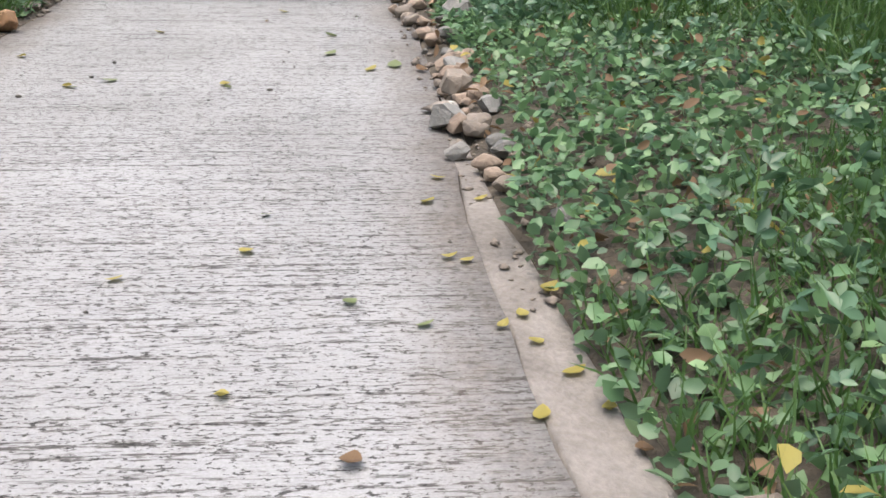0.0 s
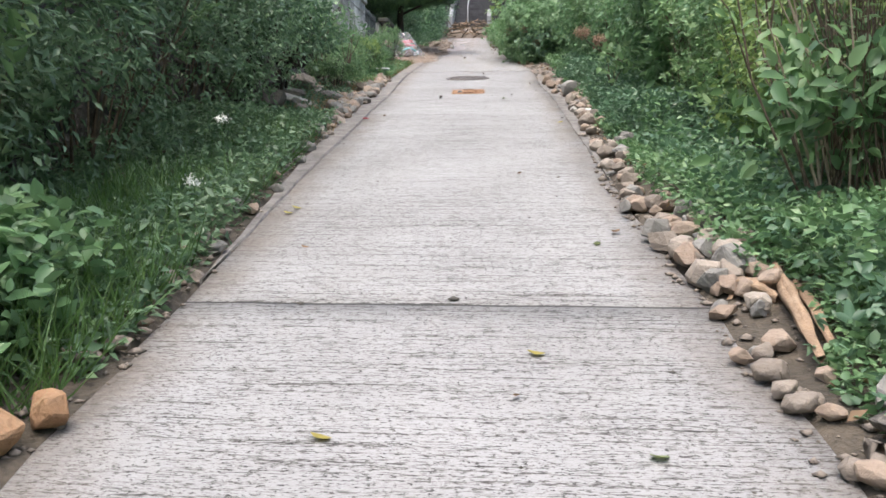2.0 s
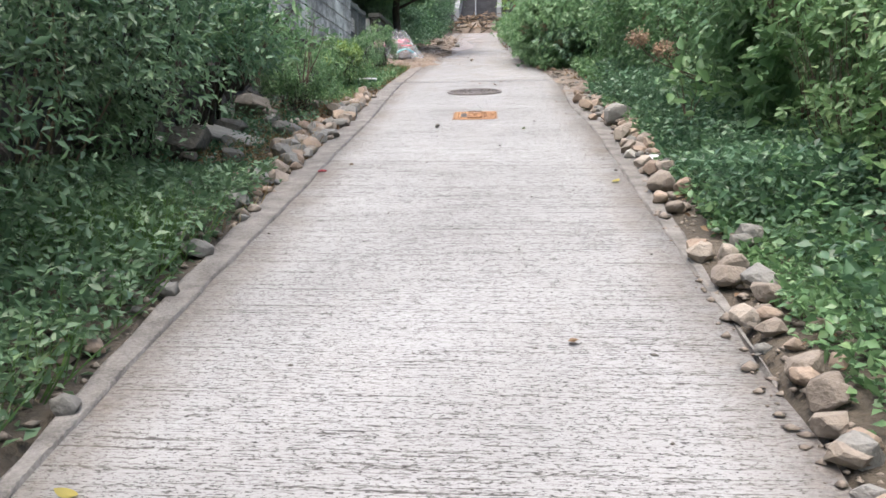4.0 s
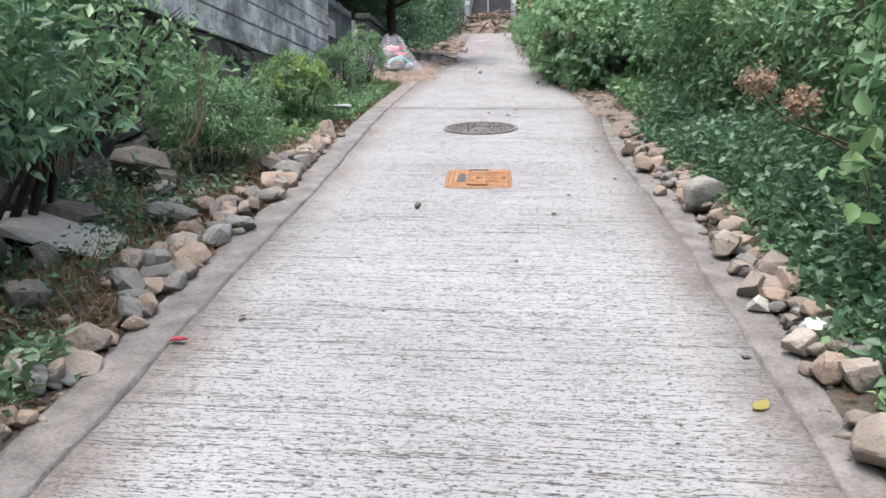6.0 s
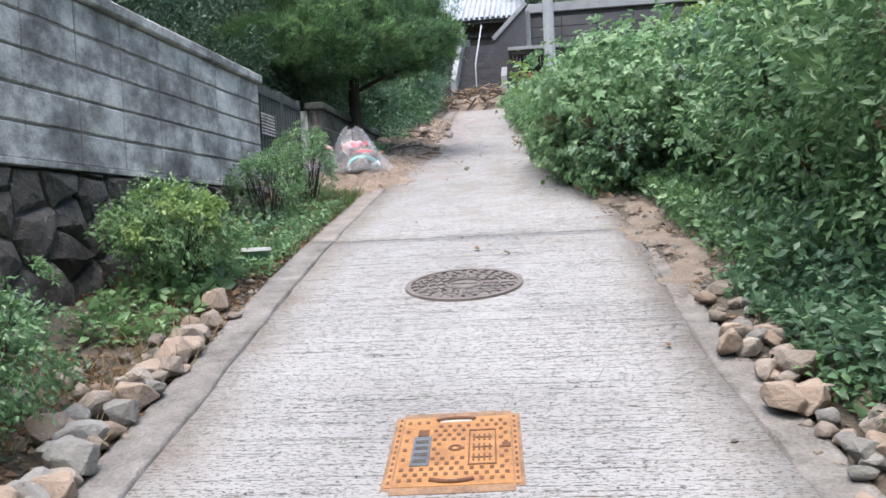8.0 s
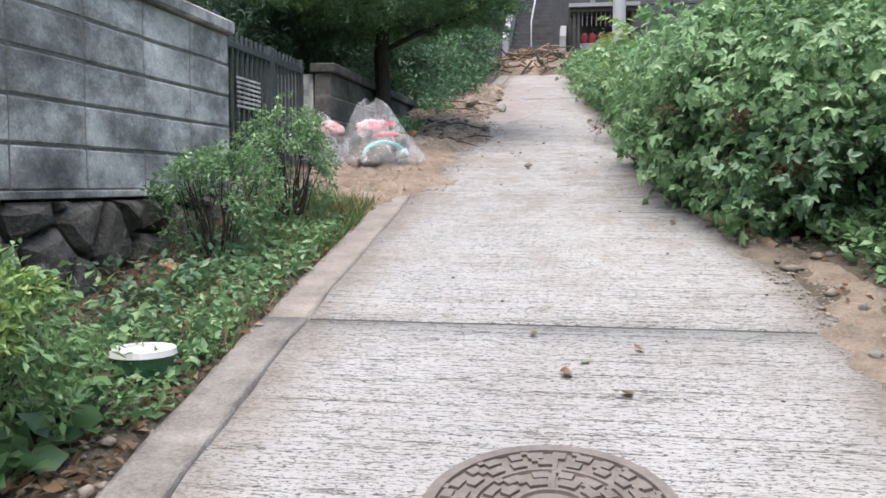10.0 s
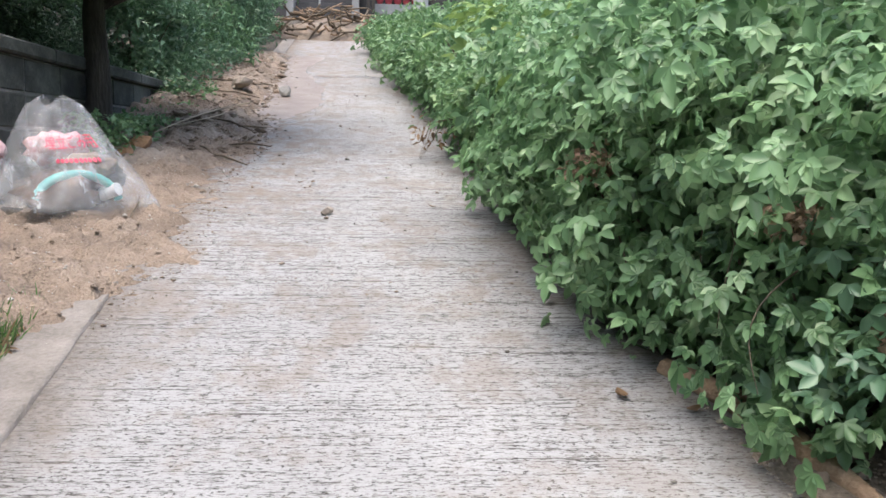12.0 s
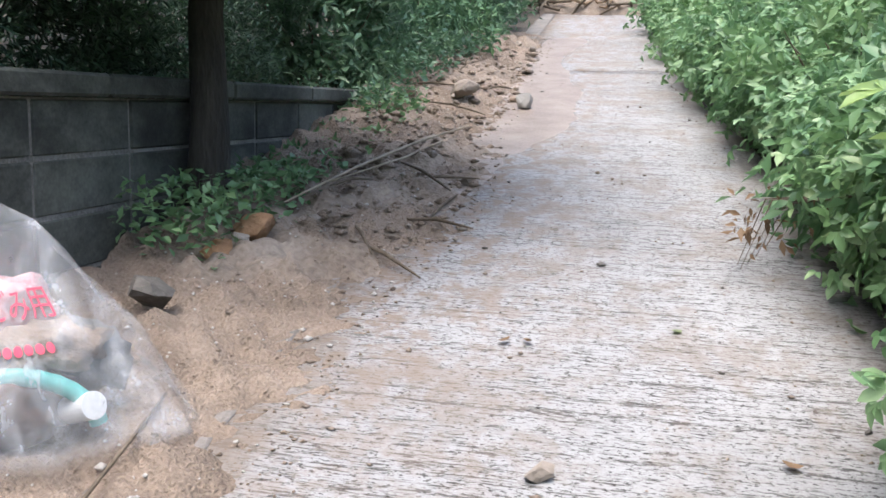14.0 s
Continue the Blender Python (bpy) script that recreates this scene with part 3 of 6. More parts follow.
def clip_poly(poly, nx, ny, c):
    """The part of a polygon where nx*x + ny*y <= c."""
    out = []
    for (ax, ay), (bx, by) in zip(poly, poly[1:] + poly[:1]):
        da, db = nx * ax + ny * ay - c, nx * bx + ny * by - c
        if da <= 0:
            out.append((ax, ay))
        if (da < 0) != (db < 0) and da != db:
            u = da / (da - db)
            out.append((ax + (bx - ax) * u, ay + (by - ay) * u))
    return out


seeds = [(7.6 + 0.36 * i + r9.uniform(-0.13, 0.13), 0.9 + 0.27 * j + (0.13 if i % 2 else 0) + r9.uniform(-0.09, 0.09)) for i in range(38) for j in range(14)]
for sy_, sz_ in seeds:
    if not slope(sy_) - 0.2 < sz_ < 4.4:
        continue
    cell = [(sy_ - 0.5, sz_ - 0.5), (sy_ + 0.5, sz_ - 0.5), (sy_ + 0.5, sz_ + 0.5), (sy_ - 0.5, sz_ + 0.5)]
    for oy, oz in seeds:
        dy, dz = oy - sy_, oz - sz_
        if 0 < dy * dy + dz * dz < 1.2:
            cell = clip_poly(cell, dy, dz, dy * (oy + sy_) / 2 + dz * (oz + sz_) / 2)
    cell = clip_poly(cell, 0, 1, 4.258)
    cell = clip_poly(cell, 1, 0, 20.93)
    cell = clip_poly(cell, -1, 0, -7.52)
    if len(cell) < 3:
        continue
    cy, cz = sum(q[0] for q in cell) / len(cell), sum(q[1] for q in cell) / len(cell)
    bm = bmesh.new()
    rings = []
    for inset, out_ in ((0.012, -0.03), (0.016, 0.02), (0.05, r9.uniform(0.045, 0.075))):
        rows_ = []
        for qy, qz in cell:
            ln_ = math.hypot(qy - cy, qz - cz) + 1e-6
            k_ = max(0.2, 1 - inset * 1.4 / ln_)
            rows_.append(bm.verts.new((out_ + r9.uniform(-0.008, 0.008), (qy - cy) * k_, (qz - cz) * k_)))
        rings.append(rows_)
    top_ = bm.verts.new((r9.uniform(0.055, 0.10), r9.uniform(-0.03, 0.03), r9.uniform(-0.03, 0.03)))
    for k_ in range(len(cell)):
        k2 = (k_ + 1) % len(cell)
        for lo_, hi_ in zip(rings, rings[1:]):
            bm.faces.new((lo_[k_], lo_[k2], hi_[k2], hi_[k_]))
        bm.faces.new((rings[-1][k_], rings[-1][k2], top_))
    ob = part("stone", bm, M_WALLSTONE, rubble)
    ob.location = (-4.03 - 0.07 * (cz - float(slope(cy))), cy, cz)
part("footing", boxed(-4.17, -4.02, 9.3, 20.94, 4.262, 4.297, 0.005), M_BLOCK, rubble)


# ---- foliage ----
def lump(d, r):
    out = np.zeros(len(d))
    for _ in range(7):
        k, p = r.normal(0, 2.6, 3), r.uniform(0, 6.28)
        out += np.sin(d @ k + p)
    return out / 4.0


def crown(name, radii, n, size, width, material, seed, per=9, low=-0.55, droop=0.25, shape=(LEAF, LEAF_F), depth=0.55, rough=0.22, spread=1.5, up_bias=0.55, bough=14, gather=0.12, thrust=0.7):
    """A mesh of leaves in clumps over and inside a lumpy ellipsoid about the origin."""
    r = rng_of(seed)
    m = max(4, n // per)
    if bough > 1 and m > 60:
        seed_d = unit(r.normal(size=(m // bough * 2 + 8, 3)))
        seed_d = seed_d[seed_d[:, 2] > low]
        d = unit(np.repeat(seed_d, bough, 0)[:m] + r.normal(0, gather, (min(m, len(seed_d) * bough), 3)))
        push = np.repeat(r.normal(0, 0.11, len(seed_d)), bough)[:len(d)]
    else:
        d = unit(r.normal(size=(m * 2, 3)))
        d = d[d[:, 2] > low][:m]
        push = 0.0
    rad = (1 - depth * r.random(len(d)) ** 1.8) * (1 + rough * lump(d, r) + push)
    centre = d * rad[:, None] * np.asarray(radii)
    idx = np.repeat(np.arange(len(d)), per)
    out = unit(d / np.asarray(radii))[idx]
    at = centre[idx] + r.normal(size=(len(idx), 3)) * size * spread * 0.5
    along = unit(out * thrust + r.normal(size=at.shape) * 0.75 - np.array([0, 0, droop]))
    up = unit(out * 0.85 + np.array([0, 0, up_bias]) + r.normal(size=at.shape) * 0.35)
    ln = size * r.uniform(0.6, 1.3, len(at))
    return leaf_mesh(name, at, along, up, ln, ln * width, material, shape)


def stems_mesh(name, radii, count, thick, material, seed, base_spread=0.25, height0=0.0, sides=5):
    r = rng_of(seed + 500)
    many = []
    for _ in range(count):
        a = r.uniform(0, 6.28)
        end = unit(np.array([math.cos(a), math.sin(a), r.uniform(0.1, 1.4)])) * np.asarray(radii) * r.uniform(0.6, 0.98)
        root = np.array([math.cos(a), math.sin(a), 0]) * base_spread * r.random() * np.asarray(radii)
        root[2] = -height0
        mid = (root * 0.55 + end * 0.45) + r.normal(0, 0.06, 3) * radii
        mid2 = (root * 0.25 + end * 0.75) + r.normal(0, 0.06, 3) * radii
        many.append(([root, mid, mid2, end], np.array([1.0, 0.75, 0.5, 0.2]) * thick * r.uniform(0.6, 1.2)))
    return tubes(name, many, material, sides)


def shrub(x, y, radii, n, size, material, seed, label, width=0.5, name="shrub", category="shrub", raise_to=0.85, twigs=16, thick=0.012, twig_mat=None, z=None, group="", **kw):
    base = float(ground_z(x, y)) if z is None else z
    ob = thing(name, (x, y, base), label, category, group)
    h = radii[2] * raise_to
    f = part("foliage", crown("foliage", radii, n, size, width, material, seed, **kw), material, ob)
    f.location = (0, 0, h)
    s = part("branchwork", stems_mesh("branchwork", radii, twigs, thick, twig_mat or M_TWIG, seed, height0=h + 0.05), M_TWIG, ob)
    s.location = (0, 0, h)
    return ob


def carpet(name, label, x_of, y0, y1, n, size, width, material, seed, height=(0.0, 0.16), shape=(LEAF, LEAF_F), upright=0.35, patch=0.0):
    """Low leaves over a strip of ground; x_of gives the strip's two edges at y."""
    r = rng_of(seed)
    y = r.uniform(y0, y1, n)
    a, b = x_of(y)
    x = a + (b - a) * r.random(n)
    if patch:
        keep = np.sin(2.1 * x + 0.9 * y + seed) + np.sin(1.3 * y - 2.3 * x) + r.normal(0, 0.6, n) > patch
        x, y = x[keep], y[keep]
    clear = ~((x > 0.12) & (x < 0.32) & (y > 5.75) & (y < 6.55))
    x, y = x[clear], y[clear]
    z = ground_z(x, y) + r.uniform(*height, len(x)) * (0.7 + 0.5 * np.sin(1.9 * x + seed) * np.sin(1.4 * y))
    at = np.stack([x, y, z], 1)
    along = unit(r.normal(size=at.shape) * np.array([1, 1, 0.45]) + np.array([0, 0, upright]))
    up = unit(np.array([0, 0, 1.0]) + r.normal(size=at.shape) * 0.65)
    ln = size * r.uniform(0.55, 1.35, len(at))
    return tagged(new(name, leaf_mesh(name, at, along, up, ln, ln * width, material, shape)), label, "ground cover", kind="stuff")


def grass(name, label, x_of, y0, y1, n, length, seed, material=None, patch=0.2):
    r = rng_of(seed)
    y = r.uniform(y0, y1, n)
    a, b = x_of(y)
    x = a + (b - a) * r.random(n)
    keep = np.sin(3.3 * x + 1.9 * y + seed) + np.sin(2.3 * y - 3.1 * x) + r.normal(0, 0.5, n) > patch
    x, y = x[keep], y[keep]
    at = np.stack([x, y, ground_z(x, y) - 0.01], 1)
    along = unit(r.normal(size=at.shape) * np.array([0.5, 0.5, 0.1]) + np.array([0, 0, 1.0]))
    up = unit(r.normal(size=at.shape) * np.array([1, 1, 0.2]))
    ln = length * r.uniform(0.4, 1.3, len(at))
    return tagged(new(name, leaf_mesh(name, at, along, up, ln, np.full(len(at), 0.007), material or L_GRASS, (BLADE, BLADE_F))), label, "grass", kind="stuff")


# ---- plants beside the lower path, left ----
near_left = lambda a, b: (lambda y: (left_edge(y) - a, left_edge(y) - b))
near_right = lambda a, b: (lambda y: (right_edge(y) + a, right_edge(y) + b))
DARK = "dense dark evergreen shrub overhanging the path's edge"
for i, (x, y, r, n, s) in enumerate((
        (-3.9, 4.9, (1.15, 1.2, 1.3), 15000, 0.085), (-3.75, 6.8, (1.1, 1.3, 1.4), 16000, 0.08), (-3.85, 8.8, (1.15, 1.3, 1.4), 16000, 0.075),
        (-3.95, 10.8, (1.1, 1.2, 1.15), 14000, 0.07), (-4.3, 2.6, (1.2, 1.3, 1.1), 10000, 0.09), (-5.6, 6.0, (1.6, 2.2, 2.6), 11000, 0.13), (-5.6, 9.5, (1.5, 2.2, 2.6), 11000, 0.13))):
    ob = shrub(x, y, r, n, s * 0.86, L_DARK, 20 + i, DARK, 0.40, twigs=22, low=-0.85, rough=0.28)
    if i < 5:
        f = part("new_growth", crown("new_growth", r, 560, 0.085, 0.3, L_LIGHT, 620 + i, per=7, low=-0.3, depth=0.06, rough=0.28, spread=0.35, droop=-0.2), L_LIGHT, ob, "pale green rosettes of new leaves")
        f.location = (0, 0, r[2] * 0.85)
for i, (x, y, z, r) in enumerate(((-3.55, 11.9, 2.95, (0.65, 0.85, 0.5)), (-3.55, 13.3, 3.25, (0.75, 0.85, 0.45)))):
    ob = shrub(x, y, r, 3600, 0.07, (L_DEEP, L_MID)[i], 32 + i, "olive-green bush hanging over the rubble wall", 0.45, twigs=26, z=z, raise_to=1.1, thick=0.016, twig_mat=M_BARK)
    for k in range(4):
        part("trunk", tubes("trunk", [([(-0.25 + 0.06 * k, -0.3 + 0.1 * k, float(ground_z(x, y)) - z - 0.1), (-0.1, -0.1 + 0.1 * k, -0.1), (0.05 + 0.12 * k, 0.05 - 0.2 * k, 0.45)], (0.03, 0.022, 0.01))], M_BARK, 6), M_BARK, ob)
for i, (x, y, z) in enumerate(((-2.9, 13.4, 3.3), (-3.0, 12.4, 3.2))):
    shrub(x, y, (0.28, 0.4, 0.36), 330, 0.062, L_MID, 36 + i, "light green sprig hanging from the olive-green bush", 0.42, z=z, twigs=8, thick=0.005, per=6)
shrub(-2.95, 5.9, (0.3, 0.45, 0.3), 1500, 0.09, L_LIGHT, 31, "light green sprig of a broad-leaved shrub", 0.4, z=2.3, twigs=8)
carpet("ground_cover", "fresh green nettle-like weeds beside the path", near_left(0.2, 1.3), 0.5, 6.2, 9000, 0.075, 0.6, L_MID, 51, (0.02, 0.44), shape=ROUND)
carpet("ground_cover", "light green broad-leaved weeds beside the path", near_left(0.3, 1.1), 3.3, 5.9, 1100, 0.13, 1.0, L_MID, 57, (0.12, 0.46), shape=THREE)
carpet("ground_cover", "deep green creeping weeds beside the path", near_left(0.03, 1.5), 5.5, 12.0, 22000, 0.055, 0.5, L_DARK, 52, (0.0, 0.3))
carpet("ground_cover", "green weeds below the stone wall", near_left(0.35, 1.1), 15.8, 21.0, 3600, 0.055, 0.55, L_DEEP, 53, (0.0, 0.14), patch=0.3)
carpet("ground_cover", "yellow-green weeds below the stone wall", near_left(0.2, 0.75), 16.4, 18.3, 3000, 0.06, 0.6, L_LIGHT, 58, (0.02, 0.42), patch=-0.8)
carpet("ground_cover", "sparse green sprigs on the stony soil", near_left(0.4, 1.2), 10.5, 16.0, 3500, 0.05, 0.5, L_DEEP, 67, (0.0, 0.12), patch=0.6)
carpet("ground_cover", "broad-leaved weeds round the tub", lambda y: (np.full_like(y, -3.6), np.full_like(y, -3.22)), 17.2, 17.9, 260, 0.1, 0.75, L_MID, 70, (0.02, 0.16), shape=ROUND)
carpet("leaf_litter", "dry fallen leaves and straw on bare soil", near_left(0.0, 1.1), 11.5, 21.5, 8000, 0.05, 0.5, M_DRY, 59, (0.0, 0.03), upright=0.0)
carpet("leaf_litter", "dry fallen leaves among the weeds", near_right(0.05, 2.5), -1.0, 20.0, 5000, 0.05, 0.5, M_DRY, 60, (0.0, 0.05), upright=0.0)
carpet("ground_cover", "dark green weeds reaching the loose stones", near_right(0.14, 0.95), 10.3, 17.2, 15000, 0.055, 0.55, L_DEEP, 71, (0.0, 0.38))
carpet("ground_cover", "small weeds between the loose stones", near_right(0.15, 0.7), 4.4, 10.8, 12500, 0.045, 0.6, L_MID, 74, (0.0, 0.2), patch=-1.2)
carpet("ground_cover", "low green weeds along the kerb", near_left(0.02, 0.6), 17.8, 20.6, 3600, 0.05, 0.5, L_MID, 75, (0.0, 0.13), patch=0.0)
carpet("ground_cover", "low dark weeds between the stones", near_left(0.3, 1.3), 10.8, 16.6, 4500, 0.045, 0.5, L_DEEP, 72, (0.0, 0.16), patch=-0.2)
grass("grass", "long green grass tufts at the path's edge", near_left(0.08, 0.9), 0.5, 10.5, 12000, 0.32, 54)
grass("grass", "short grass by the soil patch", near_left(0.0, 0.5), 18.4, 21.8, 7000, 0.09, 55, patch=0.0)
grass("grass", "dry straw along the kerb", near_left(0.0, 0.8), 10.5, 21.5, 5000, 0.15, 56, L_DRYGRASS, 0.3)

# ---- right bank ----
carpet("ground_cover", "green ivy and creeping weeds on the bank", lambda y: (right_edge(y) - 0.02 + 0.16 * soft_step(y, 2.4, 3.2), right_edge(y) + 2.6), -1.0, 5.2, 11000, 0.042, 0.7, L_MID, 61, (0.0, 0.18), shape=ROUND, upright=0.5)
carpet("ground_cover", "darker ivy leaves on the bank", lambda y: (right_edge(y) - 0.03 + 0.17 * soft_step(y, 2.4, 3.2), right_edge(y) + 2.6), -1.0, 6.0, 14000, 0.045, 0.66, L_DARK, 68, (0.0, 0.15), shape=ROUND, upright=0.5)
carpet("ground_cover", "three-leaved vine weeds on the bank", near_right(0.08, 2.4), -0.8, 6.5, 2600, 0.07, 1.0, L_DEEP, 77, (0.04, 0.24), shape=THREE, upright=0.3, patch=-0.6)
carpet("leaf_litter", "yellow fallen leaves caught on the ivy", near_right(0.05, 2.0), -0.5, 5.0, 150, 0.055, 0.6, M_YLEAF, 69, (0.06, 0.17), shape=ROUND, upright=0.0)
carpet("ground_cover", "deep green creeping weeds on the bank", near_right(0.3, 2.0), 4.5, 20.8, 40000, 0.055, 0.6, L_DEEP, 62, (0.0, 0.3))
carpet("ground_cover", "fresh green weeds on the bank", near_right(0.36, 1.4), 5.0, 13.0, 12000, 0.055, 0.6, L_MID, 63, (0.05, 0.36), patch=-0.2)
carpet("ground_cover", "tall fresh weeds below the bank shrubs", near_right(0.75, 1.7), 7.6, 13.5, 2600, 0.085, 1.0, L_LIGHT, 83, (0.2, 0.75), shape=THREE)
grass("grass", "dark green grass hanging over the kerb", near_right(0.02, 1.6), 0.3, 2.6, 4500, 0.17, 73, patch=0.2)
carpet("ground_cover", "small weeds among the stones at the path's edge", near_right(0.1, 0.5), 10.4, 16.0, 3500, 0.05, 0.6, L_MID, 78, (0.0, 0.14), patch=-0.4)
carpet("ground_cover", "dark weeds behind the dirt strip", near_right(0.24, 0.95), 16.8, 20.4, 5200, 0.06, 0.6, L_MID, 79, (0.0, 0.26), patch=-0.8)
grass("grass", "tall arching grass on the bank", near_right(0.8, 2.3), 3.2, 6.8, 7000, 0.42, 76, patch=-0.2)
carpet("leaf_litter", "brown fallen leaves and twigs caught in the ivy", near_right(0.0, 2.2), -0.8, 5.0, 450, 0.05, 0.5, M_DRY, 85, (0.05, 0.18), shape=ROUND, upright=0.0)
grass("grass", "long green grass on the bank", near_right(0.45, 2.4), -0.5, 7.5, 14000, 0.2, 64, patch=0.5)
for i, (x, y, r, n, s, m, lab, tw) in enumerate((
        (1.55, 6.9, (0.7, 0.8, 1.1), 7000, 0.055, L_MID, "tall shrub with bare brown stems on the bank", 60),
        (1.4, 8.9, (0.85, 1.0, 1.05), 12000, 0.054, L_YOUNG, "green leafy shrub with bare stems on the bank", 50),
        (1.25, 10.8, (0.85, 1.1, 1.1), 11000, 0.06, L_LIGHT, "green leafy shrub on the bank", 24),
        (1.05, 12.7, (0.85, 1.1, 1.1), 8000, 0.085, L_MID, "leafy green hydrangea shrub on the bank", 24),
        (0.95, 14.6, (0.85, 1.1, 1.2), 12000, 0.062, L_MID, "leafy green hydrangea shrub on the bank", 24),
        (0.7, 16.4, (0.85, 1.1, 1.15), 12000, 0.06, L_MID, "dense green shrub leaning over the path's edge", 24),
        (0.62, 18.1, (0.85, 1.1, 1.05), 13000, 0.07, L_MID, "dense green shrub leaning over the path's edge", 24),
        (2.8, 9.0, (1.3, 2.2, 1.9), 9000, 0.12, L_LIGHT, "tall green thicket behind the bank", 16),
        (2.7, 13.0, (1.4, 2.2, 2.4), 11000, 0.12, L_MID, "tall green thicket behind the bank", 16),
        (2.5, 17.0, (1.3, 2.2, 2.2), 11000, 0.12, L_MID, "tall green thicket behind the bank", 16),
        (3.0, 4.5, (1.2, 2.0, 1.8), 9000, 0.12, L_DEEP, "tall green thicket behind the bank", 16))):
    ob = shrub(x, y, r, n, s, m, 80 + i, lab, 0.5, twigs=tw, low=-0.85, rough=0.3)
    if 1 < i < 7:
        f = part("new_growth", crown("new_growth", r, 700, 0.085, 0.36, L_LIGHT, 640 + i, per=6, low=-0.2, depth=0.05, rough=0.3, spread=0.4, droop=-0.1), L_LIGHT, ob, "pale green young leaves")
        f.location = (0, 0, r[2] * 0.85)
for i, (x, y, z) in enumerate(((0.75, 11.9, 2.85), (0.7, 13.2, 3.3), (0.72, 7.3, 1.9))):
    shrub(x, y, (0.3, 0.35, 0.32), 320, 0.11, L_MID, 96 + i, "fresh light green hydrangea shoot with broad leaves", 0.55, "hydrangea", "shrub", shape=ROUND, z=z, twigs=6, thick=0.006, rough=0.1, per=5)
shrub(0.16, 12.65, (0.15, 0.18, 0.17), 60, 0.105, L_LIGHT, 196, "bright hydrangea shoot with large pale green leaves", 0.55, "hydrangea", "shrub", shape=ROUND, z=2.92, twigs=5, thick=0.006, rough=0.1, per=5, up_bias=0.8)
for i, (x, y, h) in enumerate(((1.0, 7.2, 0.95), (0.95, 9.3, 0.8), (1.25, 6.0, 0.8), (0.9, 11.2, 0.7))):
    shrub(x, y, (0.5, 0.6, h), 700, 0.05, L_MID, 180 + i, "bare brown-stemmed shrub with few leaves on the bank", 0.5, twigs=36, thick=0.005, twig_mat=M_TWIG, low=-0.2, depth=0.3)
bare = thing("stem_shrub", (0.86, 7.35, float(ground_z(0.86, 7.35))), "tall shrub of many bare tan upright stems", "shrub")
r = rng_of(610)
for k in range(46):
    a, lean_, tall_ = r.uniform(0, 6.28), r.uniform(0.06, 0.5), r.uniform(0.9, 1.75)
    foot = np.array([math.cos(a), math.sin(a), 0]) * r.uniform(0.02, 0.2) - np.array([0, 0, 0.05])
    tip = foot + np.array([math.cos(a) * lean_, math.sin(a) * lean_, tall_])
    mid = foot * 0.5 + tip * 0.5 + r.normal(0, 0.05, 3)
    th_ = r.uniform(0.004, 0.011)
    fork = mid + (tip - foot) * 0.25 + r.normal(0, 0.12, 3)
    part("stem", tubes("stem", [([foot, mid, tip], (th_, th_ * 0.8, th_ * 0.35)), ([mid, mid * 0.4 + fork * 0.6 + r.normal(0, 0.03, 3), fork], (th_ * 0.6, th_ * 0.5, th_ * 0.25))], M_BAMBOO if k % 3 == 0 else M_TWIG, 5), M_TWIG, bare)
f = part("foliage", crown("foliage", (0.6, 0.6, 0.5), 2600, 0.055, 0.5, L_MID, 611, per=7, low=-0.4, rough=0.3), L_MID, bare)
f.location = (0.05, 0, 1.55)
f = part("new_growth", crown("new_growth", (0.38, 0.4, 0.4), 260, 0.1, 0.5, L_LIGHT, 612, per=6, low=-0.8, shape=ROUND, depth=0.2), L_LIGHT, bare, "fresh green leaves low on the stems")
f.location = (-0.2, 0.1, 0.6)
BIG = "large rounded green bush spilling over the path"
shrub(0.33, 22.0, (1.6, 2.2, 0.68), 25000, 0.086, L_BUSH, 101, BIG, 1.0, raise_to=0.75, rough=0.14, twigs=40, up_bias=0.75, droop=0.45, thrust=0.3, shape=THREE, low=-0.95, per=5, depth=0.4, bough=5)
shrub(0.3, 22.0, (1.6, 2.15, 0.71), 5600, 0.1, L_BUSH, 111, "five-leaved vine climbing over the rounded bush", 1.0, "vine", "vine", raise_to=0.75, rough=0.14, twigs=16, up_bias=0.7, droop=0.45, thrust=0.3, shape=FIVE, low=-0.9, per=4, depth=0.06, bough=4)
shrub(0.35, 22.2, (1.55, 2.1, 0.72), 700, 0.1, L_YOUNG, 112, "yellow-green young shoots on the rounded bush", 1.0, "vine", "vine", raise_to=0.75, rough=0.14, twigs=8, up_bias=1.6, shape=THREE, low=0.1, per=4, depth=0.05)
vine_shoot = thing("bare_vine", (-0.85, 20.9, 4.2), "thin bare vine stems hanging out of the bush", "vine")
for k, (y, z, ln_) in enumerate(((0.0, 0.45, 0.3), (-0.25, 0.5, 0.34), (0.3, 0.62, 0.35), (0.7, 0.75, 0.3), (-0.5, 0.34, 0.3))):
    arc = [(0.25 - 0.36 * math.sin(u * 1.5) + 0.02 * math.sin(9 * u + k), y + 0.2 - 0.3 * u + 0.02 * math.sin(7 * u + 2 * k), z + 0.06 * math.sin(3 * u) - ln_ * u ** 2.2) for u in np.linspace(0, 1, 14)]
    part("stem", tubes("stem", [(arc, np.linspace(0.0035, 0.0015, 14))], M_TWIG, 5), M_TWIG, vine_shoot)
